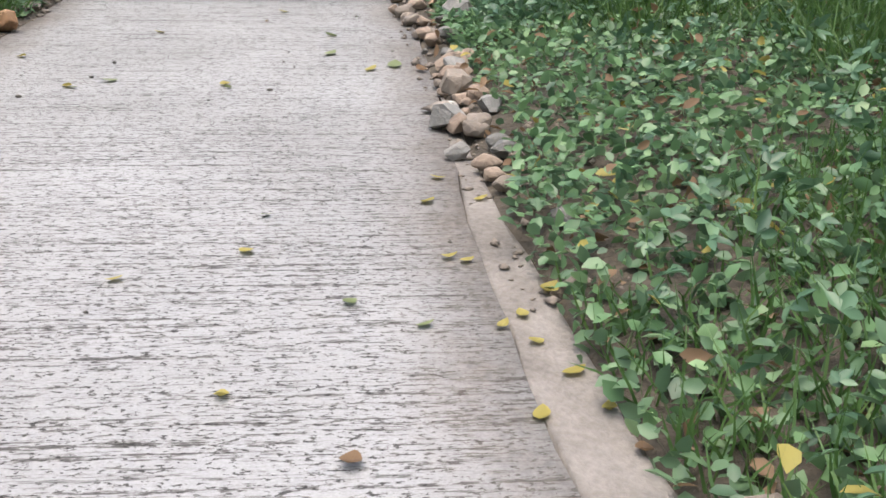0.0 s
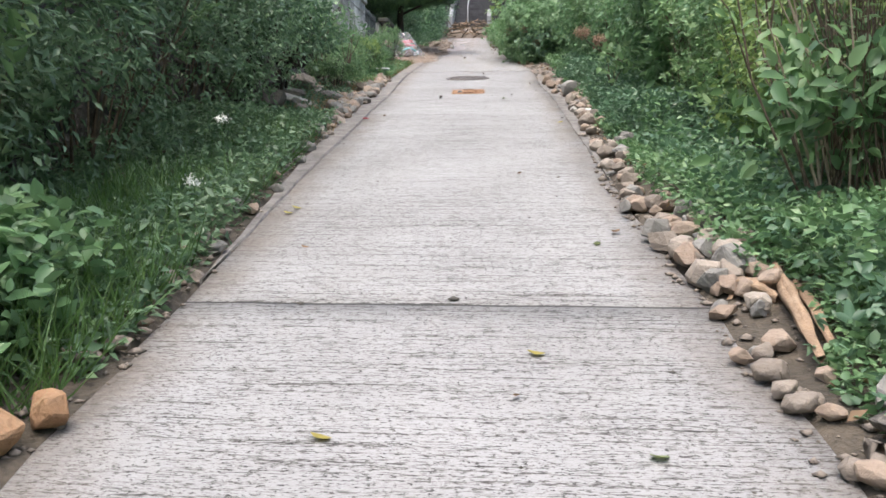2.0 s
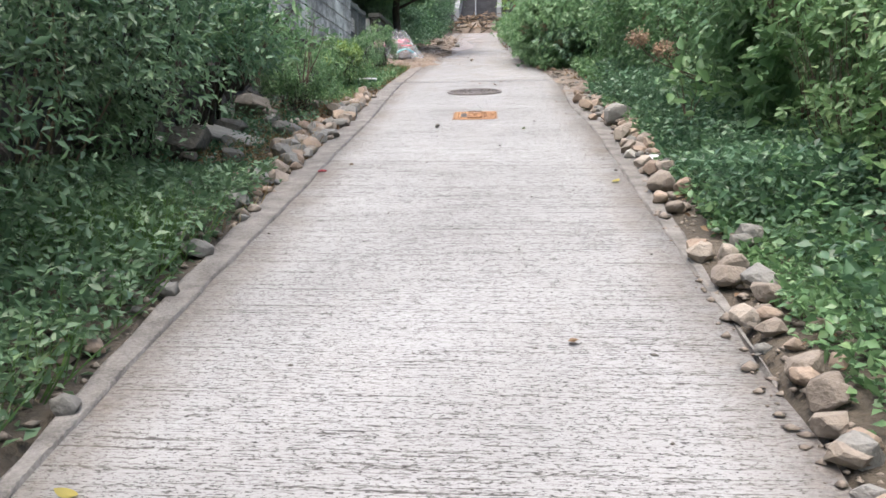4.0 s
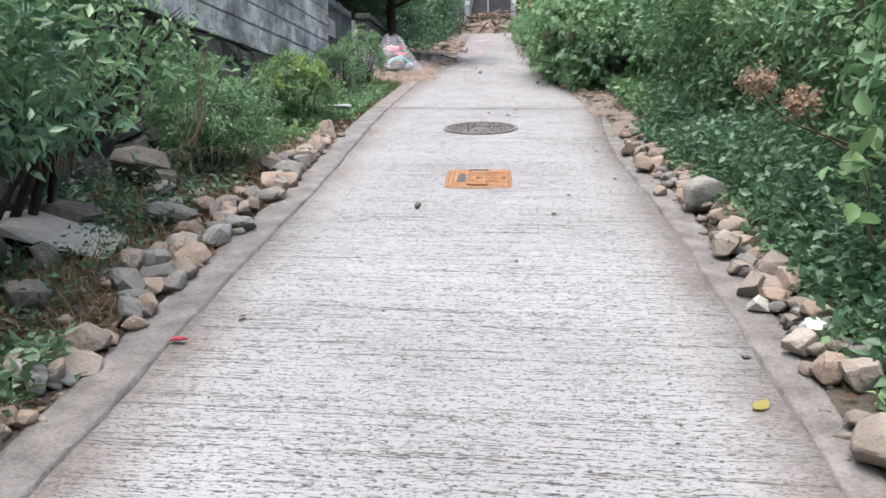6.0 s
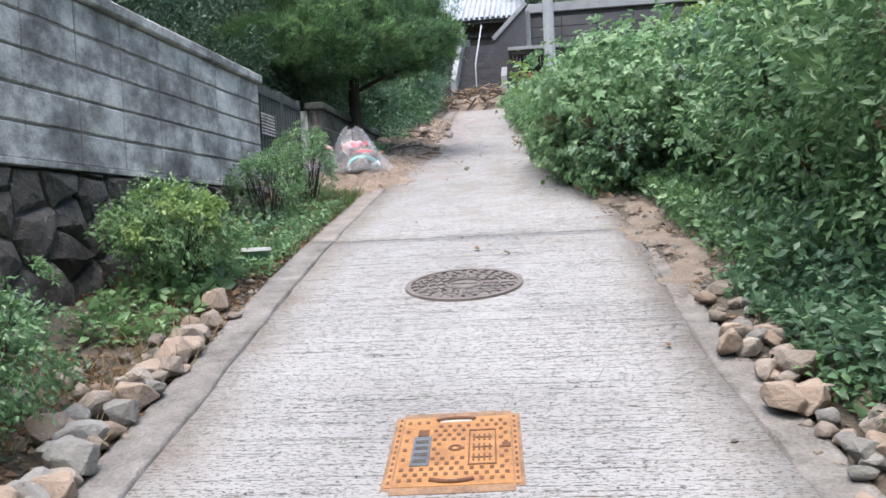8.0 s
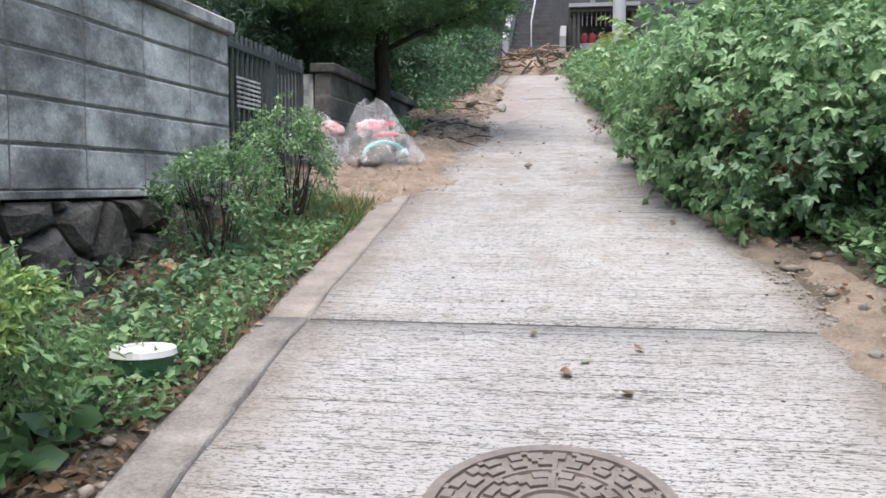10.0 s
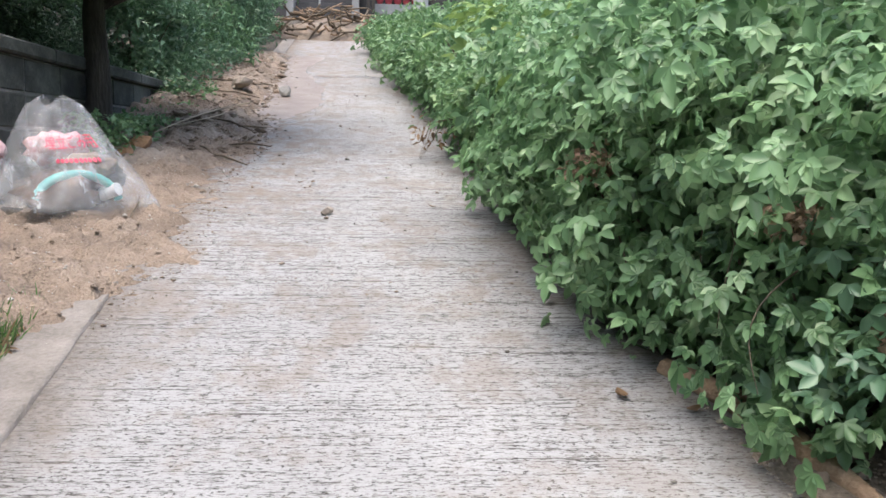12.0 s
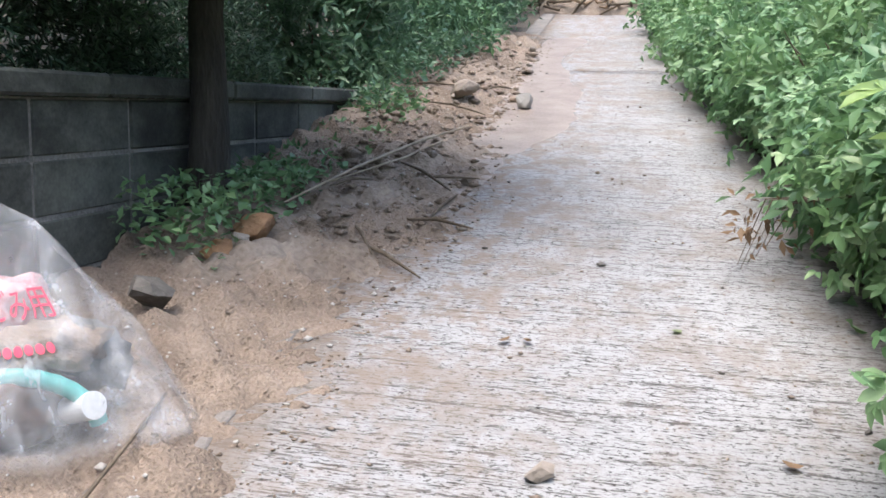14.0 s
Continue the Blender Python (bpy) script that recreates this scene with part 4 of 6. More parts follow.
for i, y in enumerate((24.3, 26.2, 28.2, 30.2, 32.2)):
    x = float(right_edge(y))
    shrub(x + 0.62, y, (0.75, 1.15, 0.5 - 0.05 * i), 9000, 0.075, (L_MID, L_LIGHT)[i % 2], 140 + i, "fresh green weedy bush along the path's edge", 0.5, twigs=22, low=-0.9)
    shrub(x + 1.9, y + 0.5, (0.9, 1.3, 0.5 - 0.05 * i), 5000, 0.09, L_MID, 150 + i, "green thicket behind the weedy bushes", 0.5, twigs=12)
shrub(2.6, 21.8, (1.5, 2.4, 0.75), 7000, 0.11, L_MID, 105, "green thicket behind the rounded bush", 0.5)
SKIRT = "leafy low growth spilling over the path's edge"
for i in range(11):
    y = 20.7 + 1.2 * i
    # first two get darker leaves: shade under the big bush put into colour
    shrub(float(right_edge(y)) + (0.3 if i > 1 else 0.42), y, (0.46, 0.95, 0.34 - 0.012 * i), 2400 if i > 1 else 1300, 0.088, (L_BUSH, L_MID, L_MID, L_LIGHT)[i % 4] if i > 1 else L_DEEP, 160 + i, SKIRT, 1.0, twigs=12, low=-0.9, per=5, up_bias=0.8, droop=0.4, thrust=0.3, shape=THREE, bough=5)
shrub(float(right_edge(21.9)) + 0.2, 21.75, (0.46, 0.7, 0.36), 1900, 0.1, L_BUSH, 190, SKIRT, 1.0, z=float(slope(21.95)) + 0.12, twigs=14, low=-0.9, per=5, up_bias=0.8, droop=0.4, thrust=0.3, shape=THREE, bough=5)
for y, k in ((21.6, 195), (22.2, 196), (22.8, 197)):
    shrub(float(right_edge(y)) + 0.1, y, (0.38, 0.42, 0.26), 1150, 0.095, L_BUSH, k, SKIRT, 1.0, z=float(slope(y)) + 0.14, twigs=12, low=-0.95, per=5, up_bias=0.7, droop=0.5, thrust=0.3, shape=THREE, bough=5)
for y, k, off_ in ((20.75, 193, 0.24), (21.35, 194, 0.14)):
    shrub(float(right_edge(y)) + off_, y, (0.4, 0.5, 0.42), 1700, 0.095, L_BUSH, k, SKIRT, 1.0, twigs=12, low=-0.95, per=5, up_bias=0.7, droop=0.5, thrust=0.3, shape=FIVE, bough=5)
shrub(0.3, 19.5, (0.5, 0.8, 0.5), 1300, 0.1, L_MID, 176, "leafy undergrowth below the rounded bush", 1.0, twigs=16, low=-0.9, per=5, up_bias=0.7, droop=0.4, thrust=0.3, shape=FIVE, bough=5)
shrub(0.85, 19.4, (0.75, 1.2, 0.75), 1800, 0.105, L_DEEP, 175, "leafy undergrowth below the rounded bush", 1.0, twigs=16, low=-0.9, per=5, up_bias=0.7, droop=0.4, thrust=0.3, shape=FIVE, bough=5)
# distant thickets that close the view
for i, (x, y, r) in enumerate(((-8.5, 3, (2.5, 4, 3.5)), (-8.5, 10, (2.5, 4, 3.5)), (6, 2, (2.5, 4, 3.5)), (6, 9, (2.5, 4, 4)), (6, 16, (2.5, 4, 4)), (7, 26, (2.5, 4, 0.9)), (7.5, 34, (2.5, 4, 0.8)), (-9, 22, (2.5, 4, 4.5)), (-8, 30, (2.5, 4, 4.5)), (-7.5, 37, (2.2, 3, 3.5)), (-3, -9, (3.5, 2, 3)), (3, -8, (3, 2, 3)))):
    shrub(x, y, r, 6000, 0.26, L_DARK if x < 0 else L_DEEP, 400 + i, "tall dark thicket of trees and undergrowth", 0.5, "thicket", "thicket", twigs=8, thick=0.04, low=-0.8)

# ---- shrubs below the block wall ----
AZ = "small clipped azalea shrub with twiggy base"
for x, y, r, n, s, m, up_, k in ((-3.42, 15.15, (0.40, 0.43, 0.27), 9000, 0.03, L_MID, 1.5, 120), (-3.5, 17.45, (0.34, 0.44, 0.28), 5200, 0.036, L_LIGHT, 1.3, 121), (-3.62, 19.75, (0.29, 0.32, 0.28), 3200, 0.03, L_MID, 1.25, 122), (-3.5, 20.55, (0.28, 0.34, 0.34), 4200, 0.03, L_MID, 1.2, 123)):
    ob = shrub(x, y, r, n, s, m, k, AZ, 0.48, raise_to=up_, twigs=34, thick=0.006, group="azaleas", low=-0.8, rough=0.2, depth=0.4, twig_mat=M_BARK)
    f = part("new_growth", crown("new_growth", r, n // (3 if k == 121 else 9), s * 1.1, 0.42, L_YOUNG if k == 121 else L_LIGHT, k + 530, per=6, low=0.0, depth=0.04, rough=0.2, spread=0.5), L_YOUNG if k == 121 else L_LIGHT, ob)
    f.location = (0, 0, r[2] * up_)
rock("orange", -3.72, 19.35, 0.13)

# ---- juniper tree by the gate wall ----
tree = thing("juniper_tree", (-3.86, 24.6, float(slope(24.6)) + 0.02), "clipped juniper tree with dark trunk and dense crown", "tree")
part("trunk", tubes("trunk", [([(0, 0, -0.1), (0.02, 0, 0.4), (-0.02, 0.05, 0.9), (0.02, 0.1, 1.5), (0.1, 0.15, 2.4)], (0.11, 0.085, 0.075, 0.065, 0.03))], M_BARK, 10), M_BARK, tree)
for i, a in enumerate((0.3, 1.6, 2.8, 4.0, 5.2, 0.9, 3.4)):
    part("limb", tubes("limb", [([(0, 0.05, 0.95 + 0.15 * i), (0.4 * math.cos(a), 0.05 + 0.4 * math.sin(a), 1.15 + 0.18 * i), (0.95 * math.cos(a), 0.95 * math.sin(a), 1.35 + 0.2 * i)], (0.035, 0.028, 0.012))], M_BARK, 6), M_BARK, tree)
for i, (c, r, n) in enumerate((((-0.1, -0.1, 1.55), (1.3, 1.25, 0.62), 30000), ((0.0, 0.0, 2.3), (1.15, 1.15, 0.7), 15000), ((0, 0, 3.1), (0.8, 0.8, 0.7), 6000), ((-0.75, -0.7, 1.35), (0.95, 0.95, 0.5), 18000), ((0.75, 0.35, 1.6), (0.7, 0.9, 0.45), 9000))):
    f = part("crown", crown("crown", r, int(n * 1.6), 0.062, 0.16, L_NEEDLE, 200 + i, per=12, low=-0.75, droop=-0.5, depth=0.45, rough=0.24, spread=1.1, bough=6, gather=0.05), L_NEEDLE, tree)
    f.location = c
    f = part("crown", crown("crown", r, int(n * 0.9), 0.075, 0.13, L_NEEDLE_TIP, 200 + i, per=22, low=-0.45, droop=-0.8, depth=0.10, rough=0.24, spread=0.75, bough=1, thrust=0.9), L_NEEDLE_TIP, tree)
    f.location = c
for i, (x, y, r_) in enumerate(((-4.75, 24.2, (0.5, 1.2, 0.62)), (-4.85, 26.3, (0.55, 1.2, 0.62)), (-5.0, 22.3, (0.5, 1.0, 0.7)))):
    shrub(x, y, r_, 9000, 0.07, L_CONIFER, 260 + i, "low dark conifer hanging over the gate wall", 0.18, "conifer", "tree", z=4.9, per=12, low=-0.95, twigs=6, thick=0.02, twig_mat=M_BARK, bough=6)
CON = "dark conifer thicket behind the wall"
for i, (x, y, r) in enumerate(((-5.7, 23.2, (1.4, 1.6, 2.0)), (-5.8, 27.0, (1.5, 2.0, 2.4)), (-6.3, 19.5, (1.6, 2.0, 2.2)), (-7.0, 15.0, (1.6, 2.0, 2.4)))):
    shrub(x, y, r, 17000, 0.115, L_CONIFER, 230 + i, CON, 0.22, "conifer", "tree", per=14, droop=-0.4, low=-0.9, twigs=3, thick=0.02, twig_mat=M_BARK)
for i, (x, y, r) in enumerate(((-4.45, 27.6, (0.65, 1.0, 0.6)), (-4.35, 29.6, (0.8, 1.1, 0.75)), (-4.4, 31.8, (0.9, 1.3, 0.9)), (-4.6, 34.4, (0.9, 1.3, 1.0)))):
    shrub(x, y, r, 7000, 0.09, (L_DEEP, L_NEEDLE)[i % 2], 240 + i, "low dark green conifer shrub beside the washed-out soil", 0.35, per=12, droop=-0.2, low=-0.9)


# ---- stones along the edges ----
SMALL = []


def stone_row(edge, side, y0, y1, count, size, spread, kinds, seed):
    r = random.Random(seed)
    for _ in range(count):
        y = r.uniform(y0, y1)
        kind, x, s = r.choice(kinds), float(edge(y)) + side * (r.random() ** 1.3 * spread - 0.02), size * r.uniform(0.5, 1.35)
        if s < 0.14:
            SMALL.append((kind, x, y, s, r.uniform(0, 360)))
        else:
            rock(kind, x, y, s)


for kind, x, y, s in (
        ("tan", -2.2, 4.72, 0.19), ("brown", -2.0, 4.5, 0.17), ("tan", -2.06, 4.42, 0.15), ("brown", -2.06, 4.75, 0.12),
        ("brown", -2.16, 5.78, 0.12), ("brown", -2.12, 4.15, 0.22), ("brown", -2.15, 4.4, 0.13), ("tan", -2.2, 4.25, 0.13), ("tan", -2.05, 3.45, 0.22), ("tan", -2.03, 3.75, 0.15), ("brown", -2.26, 6.51, 0.13), ("tan", -2.42, 7.19, 0.13), ("brown", -2.13, 4.55, 0.1), ("brown", -2.2, 6.62, 0.12), ("brown", -2.05, 3.9, 0.12),
        ("grey", 0.14, 6.64, 0.25), ("tan", 0.25, 6.42, 0.17), ("brown", 0.0, 7.0, 0.17), ("tan", 0.02, 7.48, 0.16), ("grey", 0.17, 7.34, 0.21), ("grey", 0.08, 6.95, 0.16), ("brown", 0.27, 6.96, 0.2), ("tan", 0.05, 6.47, 0.12), ("tan", -0.02, 5.76, 0.1), ("brown", 0.06, 5.8, 0.11), ("tan", -0.12, 8.0, 0.17), ("brown", 0.2, 3.86, 0.2), ("grey", 0.13, 3.44, 0.19), ("pale", 0.16, 3.66, 0.1), ("tan", 0.22, 4.3, 0.16), ("tan", 0.28, 3.72, 0.15), ("pale", 0.26, 4.45, 0.13), ("dark", 0.28, 5.2, 0.2), ("grey", 0.26, 4.9, 0.15), ("grey", 0.33, 5.3, 0.24), ("brown", 0.05, 5.5, 0.11), ("tan", 0.16, 4.82, 0.13), ("brown", 0.2, 3.45, 0.11), ("grey", 0.15, 3.1, 0.1), ("brown", 0.45, 1.3, 0.17),
        ("tan", 0.03, 7.4, 0.14), ("tan", -0.1, 7.95, 0.16), ("grey", 0.14, 7.4, 0.17), ("tan", 0.02, 6.97, 0.17), ("grey", 0.16, 6.7, 0.22), ("brown", 0.24, 7.3, 0.13), ("grey", -0.03, 9.64, 0.2), ("grey", -0.17, 7.95, 0.13), ("brown", 0.15, 8.3, 0.13), ("brown", 0.1, 7.05, 0.14),
        ("grey", -2.42, 7.85, 0.17), ("tan", -2.33, 7.9, 0.12), ("grey", -2.58, 10.15, 0.2), ("brown", -2.36, 7.16, 0.16), ("brown", -3.0, 14.2, 0.2),
        ("grey", -3.15, 13.8, 0.3), ("tan", -2.95, 13.62, 0.17), ("brown", -2.9, 13.41, 0.2), ("grey", -2.97, 14.0, 0.22), ("tan", -2.95, 14.1, 0.16), ("grey", -3.02, 15.4, 0.2), ("tan", -2.99, 15.96, 0.2), ("tan", -3.1, 17.11, 0.22), ("grey", -2.82, 14.45, 0.18), ("grey", -2.9, 14.92, 0.22), ("grey", -2.88, 12.7, 0.24), ("grey", -2.8, 12.85, 0.2), ("brown", -2.86, 11.85, 0.2), ("brown", -2.72, 11.85, 0.17), ("grey", -2.9, 13.05, 0.2),
        ("grey", -0.2, 14.36, 0.33), ("tan", -0.43, 15.5, 0.2), ("tan", -0.14, 14.05, 0.2), ("brown", -0.15, 13.79, 0.2), ("brown", -0.24, 13.46, 0.22), ("brown", -0.25, 12.94, 0.23), ("pale", -0.24, 12.74, 0.14), ("tan", -0.08, 12.94, 0.19), ("tan", -0.5, 16.1, 0.18), ("grey", -0.3, 15.07, 0.17), ("tan", -0.4, 14.78, 0.12), ("grey", -0.2, 13.5, 0.2), ("brown", -0.2, 12.3, 0.18), ("brown", -0.18, 11.55, 0.24), ("tan", -0.18, 12.8, 0.2), ("tan", -0.35, 15.5, 0.2), ("brown", -0.42, 16.1, 0.17), ("grey", -0.28, 15.05, 0.15), ("brown", -0.15, 14.72, 0.14),
        ("grey", -2.96, 15.15, 0.2), ("brown", -3.0, 15.55, 0.22), ("grey", -2.9, 14.85, 0.22), ("brown", -3.32, 15.9, 0.18), ("tan", -3.08, 16.7, 0.18), ("brown", -3.05, 15.85, 0.15),
        ("dark", -3.75, 14.65, 0.5), ("dark", -3.6, 13.5, 0.42), ("dark", -3.6, 12.6, 0.5), ("tan", -3.75, 19.42, 0.12),
        ("brown", 0.24, 3.35, 0.14), ("grey", 0.3, 3.05, 0.13), ("brown", 0.27, 2.78, 0.12), ("tan", 0.22, 3.75, 0.12), ("tan", 0.2, 4.1, 0.15), ("brown", 0.25, 4.45, 0.14), ("brown", 0.12, 3.55, 0.12)):
    rock(kind, x, y, s * 0.88)
rock("orange", -2.17, 5.0, 0.20, flat=1.25, lift=0.4)
rock("orange", -2.10, 5.2, 0.18)
rock("pale", -3.5, 13.3, 0.85, flat=0.3, turn=20)
rock("pale", -3.8, 12.9, 0.6, flat=0.35, turn=70)
MIXED = ("brown", "brown", "tan", "grey")
stone_row(left_edge, -1, 2.6, 4.9, 30, 0.12, 0.24, ("brown", "tan", "tan"), 301)
stone_row(left_edge, -1, 5.4, 9.5, 18, 0.09, 0.22, MIXED, 302)
stone_row(left_edge, -1, 9.5, 12.0, 16, 0.12, 0.3, ("grey", "brown"), 303)
stone_row(left_edge, -1, 11.0, 17.0, 70, 0.14, 0.34, ("brown", "grey", "tan"), 304)
stone_row(right_edge, 1, 2.4, 5.0, 14, 0.08, 0.16, ("brown", "grey", "tan"), 305)
stone_row(right_edge, 1, 5.0, 9.6, 34, 0.12, 0.26, MIXED, 306)


def stone_line(edge, side, y0, y1, step, size, inset, seed, kinds):
    """Stones laid one against the next along an edge."""
    r = random.Random(seed)
    y = y0
    while y < y1:
        s_ = size * r.uniform(0.7, 1.35)
        rock(r.choice(kinds), float(edge(y)) + side * (inset + r.uniform(-0.05, 0.07)), y, s_)
        y += step * r.uniform(0.7, 1.3)


stone_line(right_edge, 1, 6.5, 8.3, 0.15, 0.14, 0.05, 313, MIXED)
stone_line(right_edge, 1, 6.2, 8.2, 0.18, 0.15, 0.17, 314, ("grey", "brown", "grey", "tan"))
stone_line(right_edge, 1, 8.3, 10.0, 0.17, 0.13, 0.07, 315, MIXED)
stone_line(right_edge, 1, 12.3, 16.4, 0.17, 0.13, 0.1, 316, ("brown", "tan", "brown"))
stone_line(left_edge, -1, 12.4, 16.9, 0.19, 0.17, 0.08, 317, ("brown", "grey", "tan", "grey"))
stone_row(right_edge, 1, 9.6, 12.0, 16, 0.12, 0.3, MIXED, 307)
stone_row(right_edge, 1, 11.0, 17.0, 84, 0.115, 0.24, MIXED, 308)
stone_row(lambda y: left_edge(y) - 0.4, -1, 11.0, 16.5, 46, 0.15, 0.6, ("grey", "dark", "dark", "brown"), 309)
stone_row(right_edge, 1, 2.6, 5.2, 16, 0.12, 0.22, ("brown", "tan", "grey"), 310)
stone_row(right_edge, 1, 17.0, 20.6, 30, 0.055, 0.3, ("brown", "tan", "grey"), 311)

# stones too small to pick apart
for kind in ("brown", "tan", "grey"):
    vs, fs, base = [], [], 0
    for i, (k, x, y, s, turn) in enumerate(SMALL):
        if k != kind:
            continue
        me = ROCKS[kind][i % len(ROCKS[kind])]
        m = pose(x, y, float(ground_z(x, y) if not left_edge(y) < x < right_edge(y) else slope(y)) + 0.3 * s, 10, -8, turn) @ Matrix.Diagonal((s, s * 0.85, s * 0.75, 1))
        vs += [m @ v.co for v in me.vertices]
        fs += [[q + base for q in p.vertices] for p in me.polygons]
        base = len(vs)
    tagged(new("pebbles", mesh_from("pebbles", [v[:] for v in vs], fs, ROCKS[kind][0].materials[0])), "small loose stones along the path's edge", "gravel", kind="stuff")


OCTA = np.array([(1, 0, 0), (-1, 0, 0), (0, 1, 0), (0, -1, 0), (0, 0, 1), (0, 0, -1)], float)
OCTA_F = np.array([(0, 2, 4), (2, 1, 4), (1, 3, 4), (3, 0, 4), (2, 0, 5), (1, 2, 5), (3, 1, 5), (0, 3, 5)])


def grit(name, label, x_of, y0, y1, n, size, material, seed, lift=None):
    """Small clods, chips and pebbles too many to count."""
    r = rng_of(seed)
    y = r.uniform(y0, y1, n)
    a, b = x_of(y)
    x = a + (b - a) * r.random(n)
    z = np.where((x > left_edge(y)) & (x < right_edge(y)), slope(y), ground_z(x, y)) if lift is None else lift(x, y)
    s = size * np.exp(r.normal(-0.3, 0.5, n))
    v = OCTA[None] * (1 + r.normal(0, 0.25, (n, 6, 1))) * s[:, None, None] * np.array([1.0, 0.8, 0.5])
    ang = r.uniform(0, 6.28, n)
    c, sn = np.cos(ang)[:, None], np.sin(ang)[:, None]
    v = np.stack([v[..., 0] * c - v[..., 1] * sn, v[..., 0] * sn + v[..., 1] * c, v[..., 2]], -1) + np.stack([x, y, z + 0.25 * s], 1)[:, None]
    f = OCTA_F[None] + (np.arange(n) * 6)[:, None, None]
    return tagged(new(name, mesh_from(name, v.reshape(-1, 3), f.reshape(-1, 3), material)), label, "gravel", kind="stuff")


grit("gravel", "small stones and crumbs along the path's edge", lambda y: (right_edge(y) - 0.08, right_edge(y) + 0.35), 2.0, 20.5, 1500, 0.018, M_ROCK, 501)
grit("gravel", "small stones and crumbs along the path's edge", lambda y: (left_edge(y) - 0.4, left_edge(y) + 0.03), 2.0, 18.0, 1300, 0.02, M_ROCK, 502)
grit("gravel", "dark crumbs scattered on the concrete path", lambda y: (left_edge(y) + 0.1, right_edge(y) - 0.1), 0.5, 30.0, 420, 0.008, M_DARKROCK, 503)


# ---- washed-out soil on the upper path ----
SPILL_Y = (20.3, 20.9, 21.4, 21.7, 22.2, 22.6, 23.1, 23.9, 24.5, 25.0, 26.1, 26.6, 27.2, 28.1, 29.3, 31.0, 31.9, 33.0)
SPILL_X = (-3.35, -3.22, -3.0, -2.9, -2.8, -2.8, -2.88, -2.92, -2.84, -2.80, -2.88, -2.98, -2.98, -3.02, -3.1, -3.15, -3.25, -3.6)


def spill_height(x, y, lift=0.0):
    edge = np.interp(y, SPILL_Y, SPILL_X)
    d = edge - x + 0.10 * np.sin(5.3 * y) * np.sin(3.1 * x) + 0.05 * np.sin(13 * y + 4 * x) + 0.03 * np.sin(29 * y) + 0.025 * np.sin(47 * y + 31 * x) + 0.02 * np.sin(83 * y - 57 * x)
    ends = soft_step(y, 20.8, 21.7) * (1 - soft_step(y, 31.5, 33.0))
    high = np.interp(y, (21, 23.3, 24.3, 26, 29, 33), (0.0, 0.005, 0.03, 0.07, 0.08, 0.06))
    rough = 0.035 * np.sin(17 * x + 3 * y) * np.sin(15 * y - 5 * x) + 0.02 * np.sin(41 * x + 2 * np.sin(5 * y)) * np.sin(37 * y)
    crumbs = 0.011 * np.sin(38 * x + 9 * y) * np.sin(43 * y - 11 * x) + 0.009 * np.sin(67 * x - 20 * y) * np.sin(59 * y)
    h = -0.03 + crumbs * soft_step(d, -0.3, 0.1) * ends + (0.032 * soft_step(d, -0.22, 0.15) + 0.05 * soft_step(d, 0.02, 0.3) + high * soft_step(d, 0.15, 1.0)) * ends + rough * soft_step(d, 0, 0.3) * ends
    return slope(y) + h + lift


ys = np.arange(20.3, 33.0, 0.03)
xs = np.arange(-4.0, -2.2, 0.03)
tagged(new("soil_spill", sheet("soil_spill", xs, ys, spill_height, M_CLAY)), "washed-out sandy clay spread over the path's edge", "soil", kind="structure")


def silt_height(x, y):
    lump_ = np.sin(2.1 * y + 1.0) * np.sin(3.7 * x + 0.6 * y) + 0.6 * np.sin(7.1 * y - 4.0 * x) + 0.3 * np.sin(19 * x + 11 * y)
    return spill_height(x, y) + 0.012 * lump_ - 0.002 - 0.03 * (1 - soft_step(y, 23.3, 24.2))


tagged(new("silt_crust", sheet("silt_crust", xs, ys, silt_height, M_DEBRIS)), "dark crusted silt lying over the clay", "soil", kind="structure")


def mud_height(x, y):
    """Thin mud washed from the bank across the concrete."""
    n_ = np.sin(3.1 * x + 1.7 * y) * np.sin(2.3 * y - 1.9 * x) + 0.6 * np.sin(9.1 * x + 2 * y) * np.sin(6.7 * y) + 0.35 * np.sin(23 * x - 5 * y) * np.sin(19 * y) + 0.2 * np.sin(57 * x) * np.sin(49 * y + 20 * x)
    reach = 1 - soft_step(x - np.interp(y, (23.3, 25, 26.5, 27.2, 28.4, 30, 32.5), (-2.95, -2.75, -2.45, -2.3, -2.4, -2.75, -2.5)), -0.35, 0.12)
    lie = soft_step(y, 23.2, 24.6) * (1 - soft_step(y, 31.5, 32.8))
    return slope(y) - 0.006 + 0.011 * np.clip(reach * lie * 1.45 + 0.22 * n_ * reach * lie - 0.3, -0.3, 1.0)


tagged(new("mud_film", sheet("mud_film", np.arange(-3.2, -1.9, 0.02), np.arange(23.0, 33.0, 0.03), mud_height, M_MUD)), "thin wet brown mud lying on the concrete", "mud", kind="structure")
SPILL = lambda y: (np.interp(y, SPILL_Y, SPILL_X) - 0.9, np.interp(y, SPILL_Y, SPILL_X) + 0.12)
on_spill = lambda x, y: np.maximum(spill_height(x, y), slope(y))
grit("gravel", "crumbs of clay and stone over the washed-out soil", SPILL, 21.2, 32.0, 6500, 0.0065, M_CLAY, 511, on_spill)
grit("gravel", "grey pebbles over the washed-out soil", SPILL, 24.2, 32.0, 1800, 0.011, M_ROCK, 512, on_spill)
grit("gravel", "pale chips in the washed-out soil", SPILL, 21.2, 32.0, 1800, 0.007, M_WASHED, 516, on_spill)
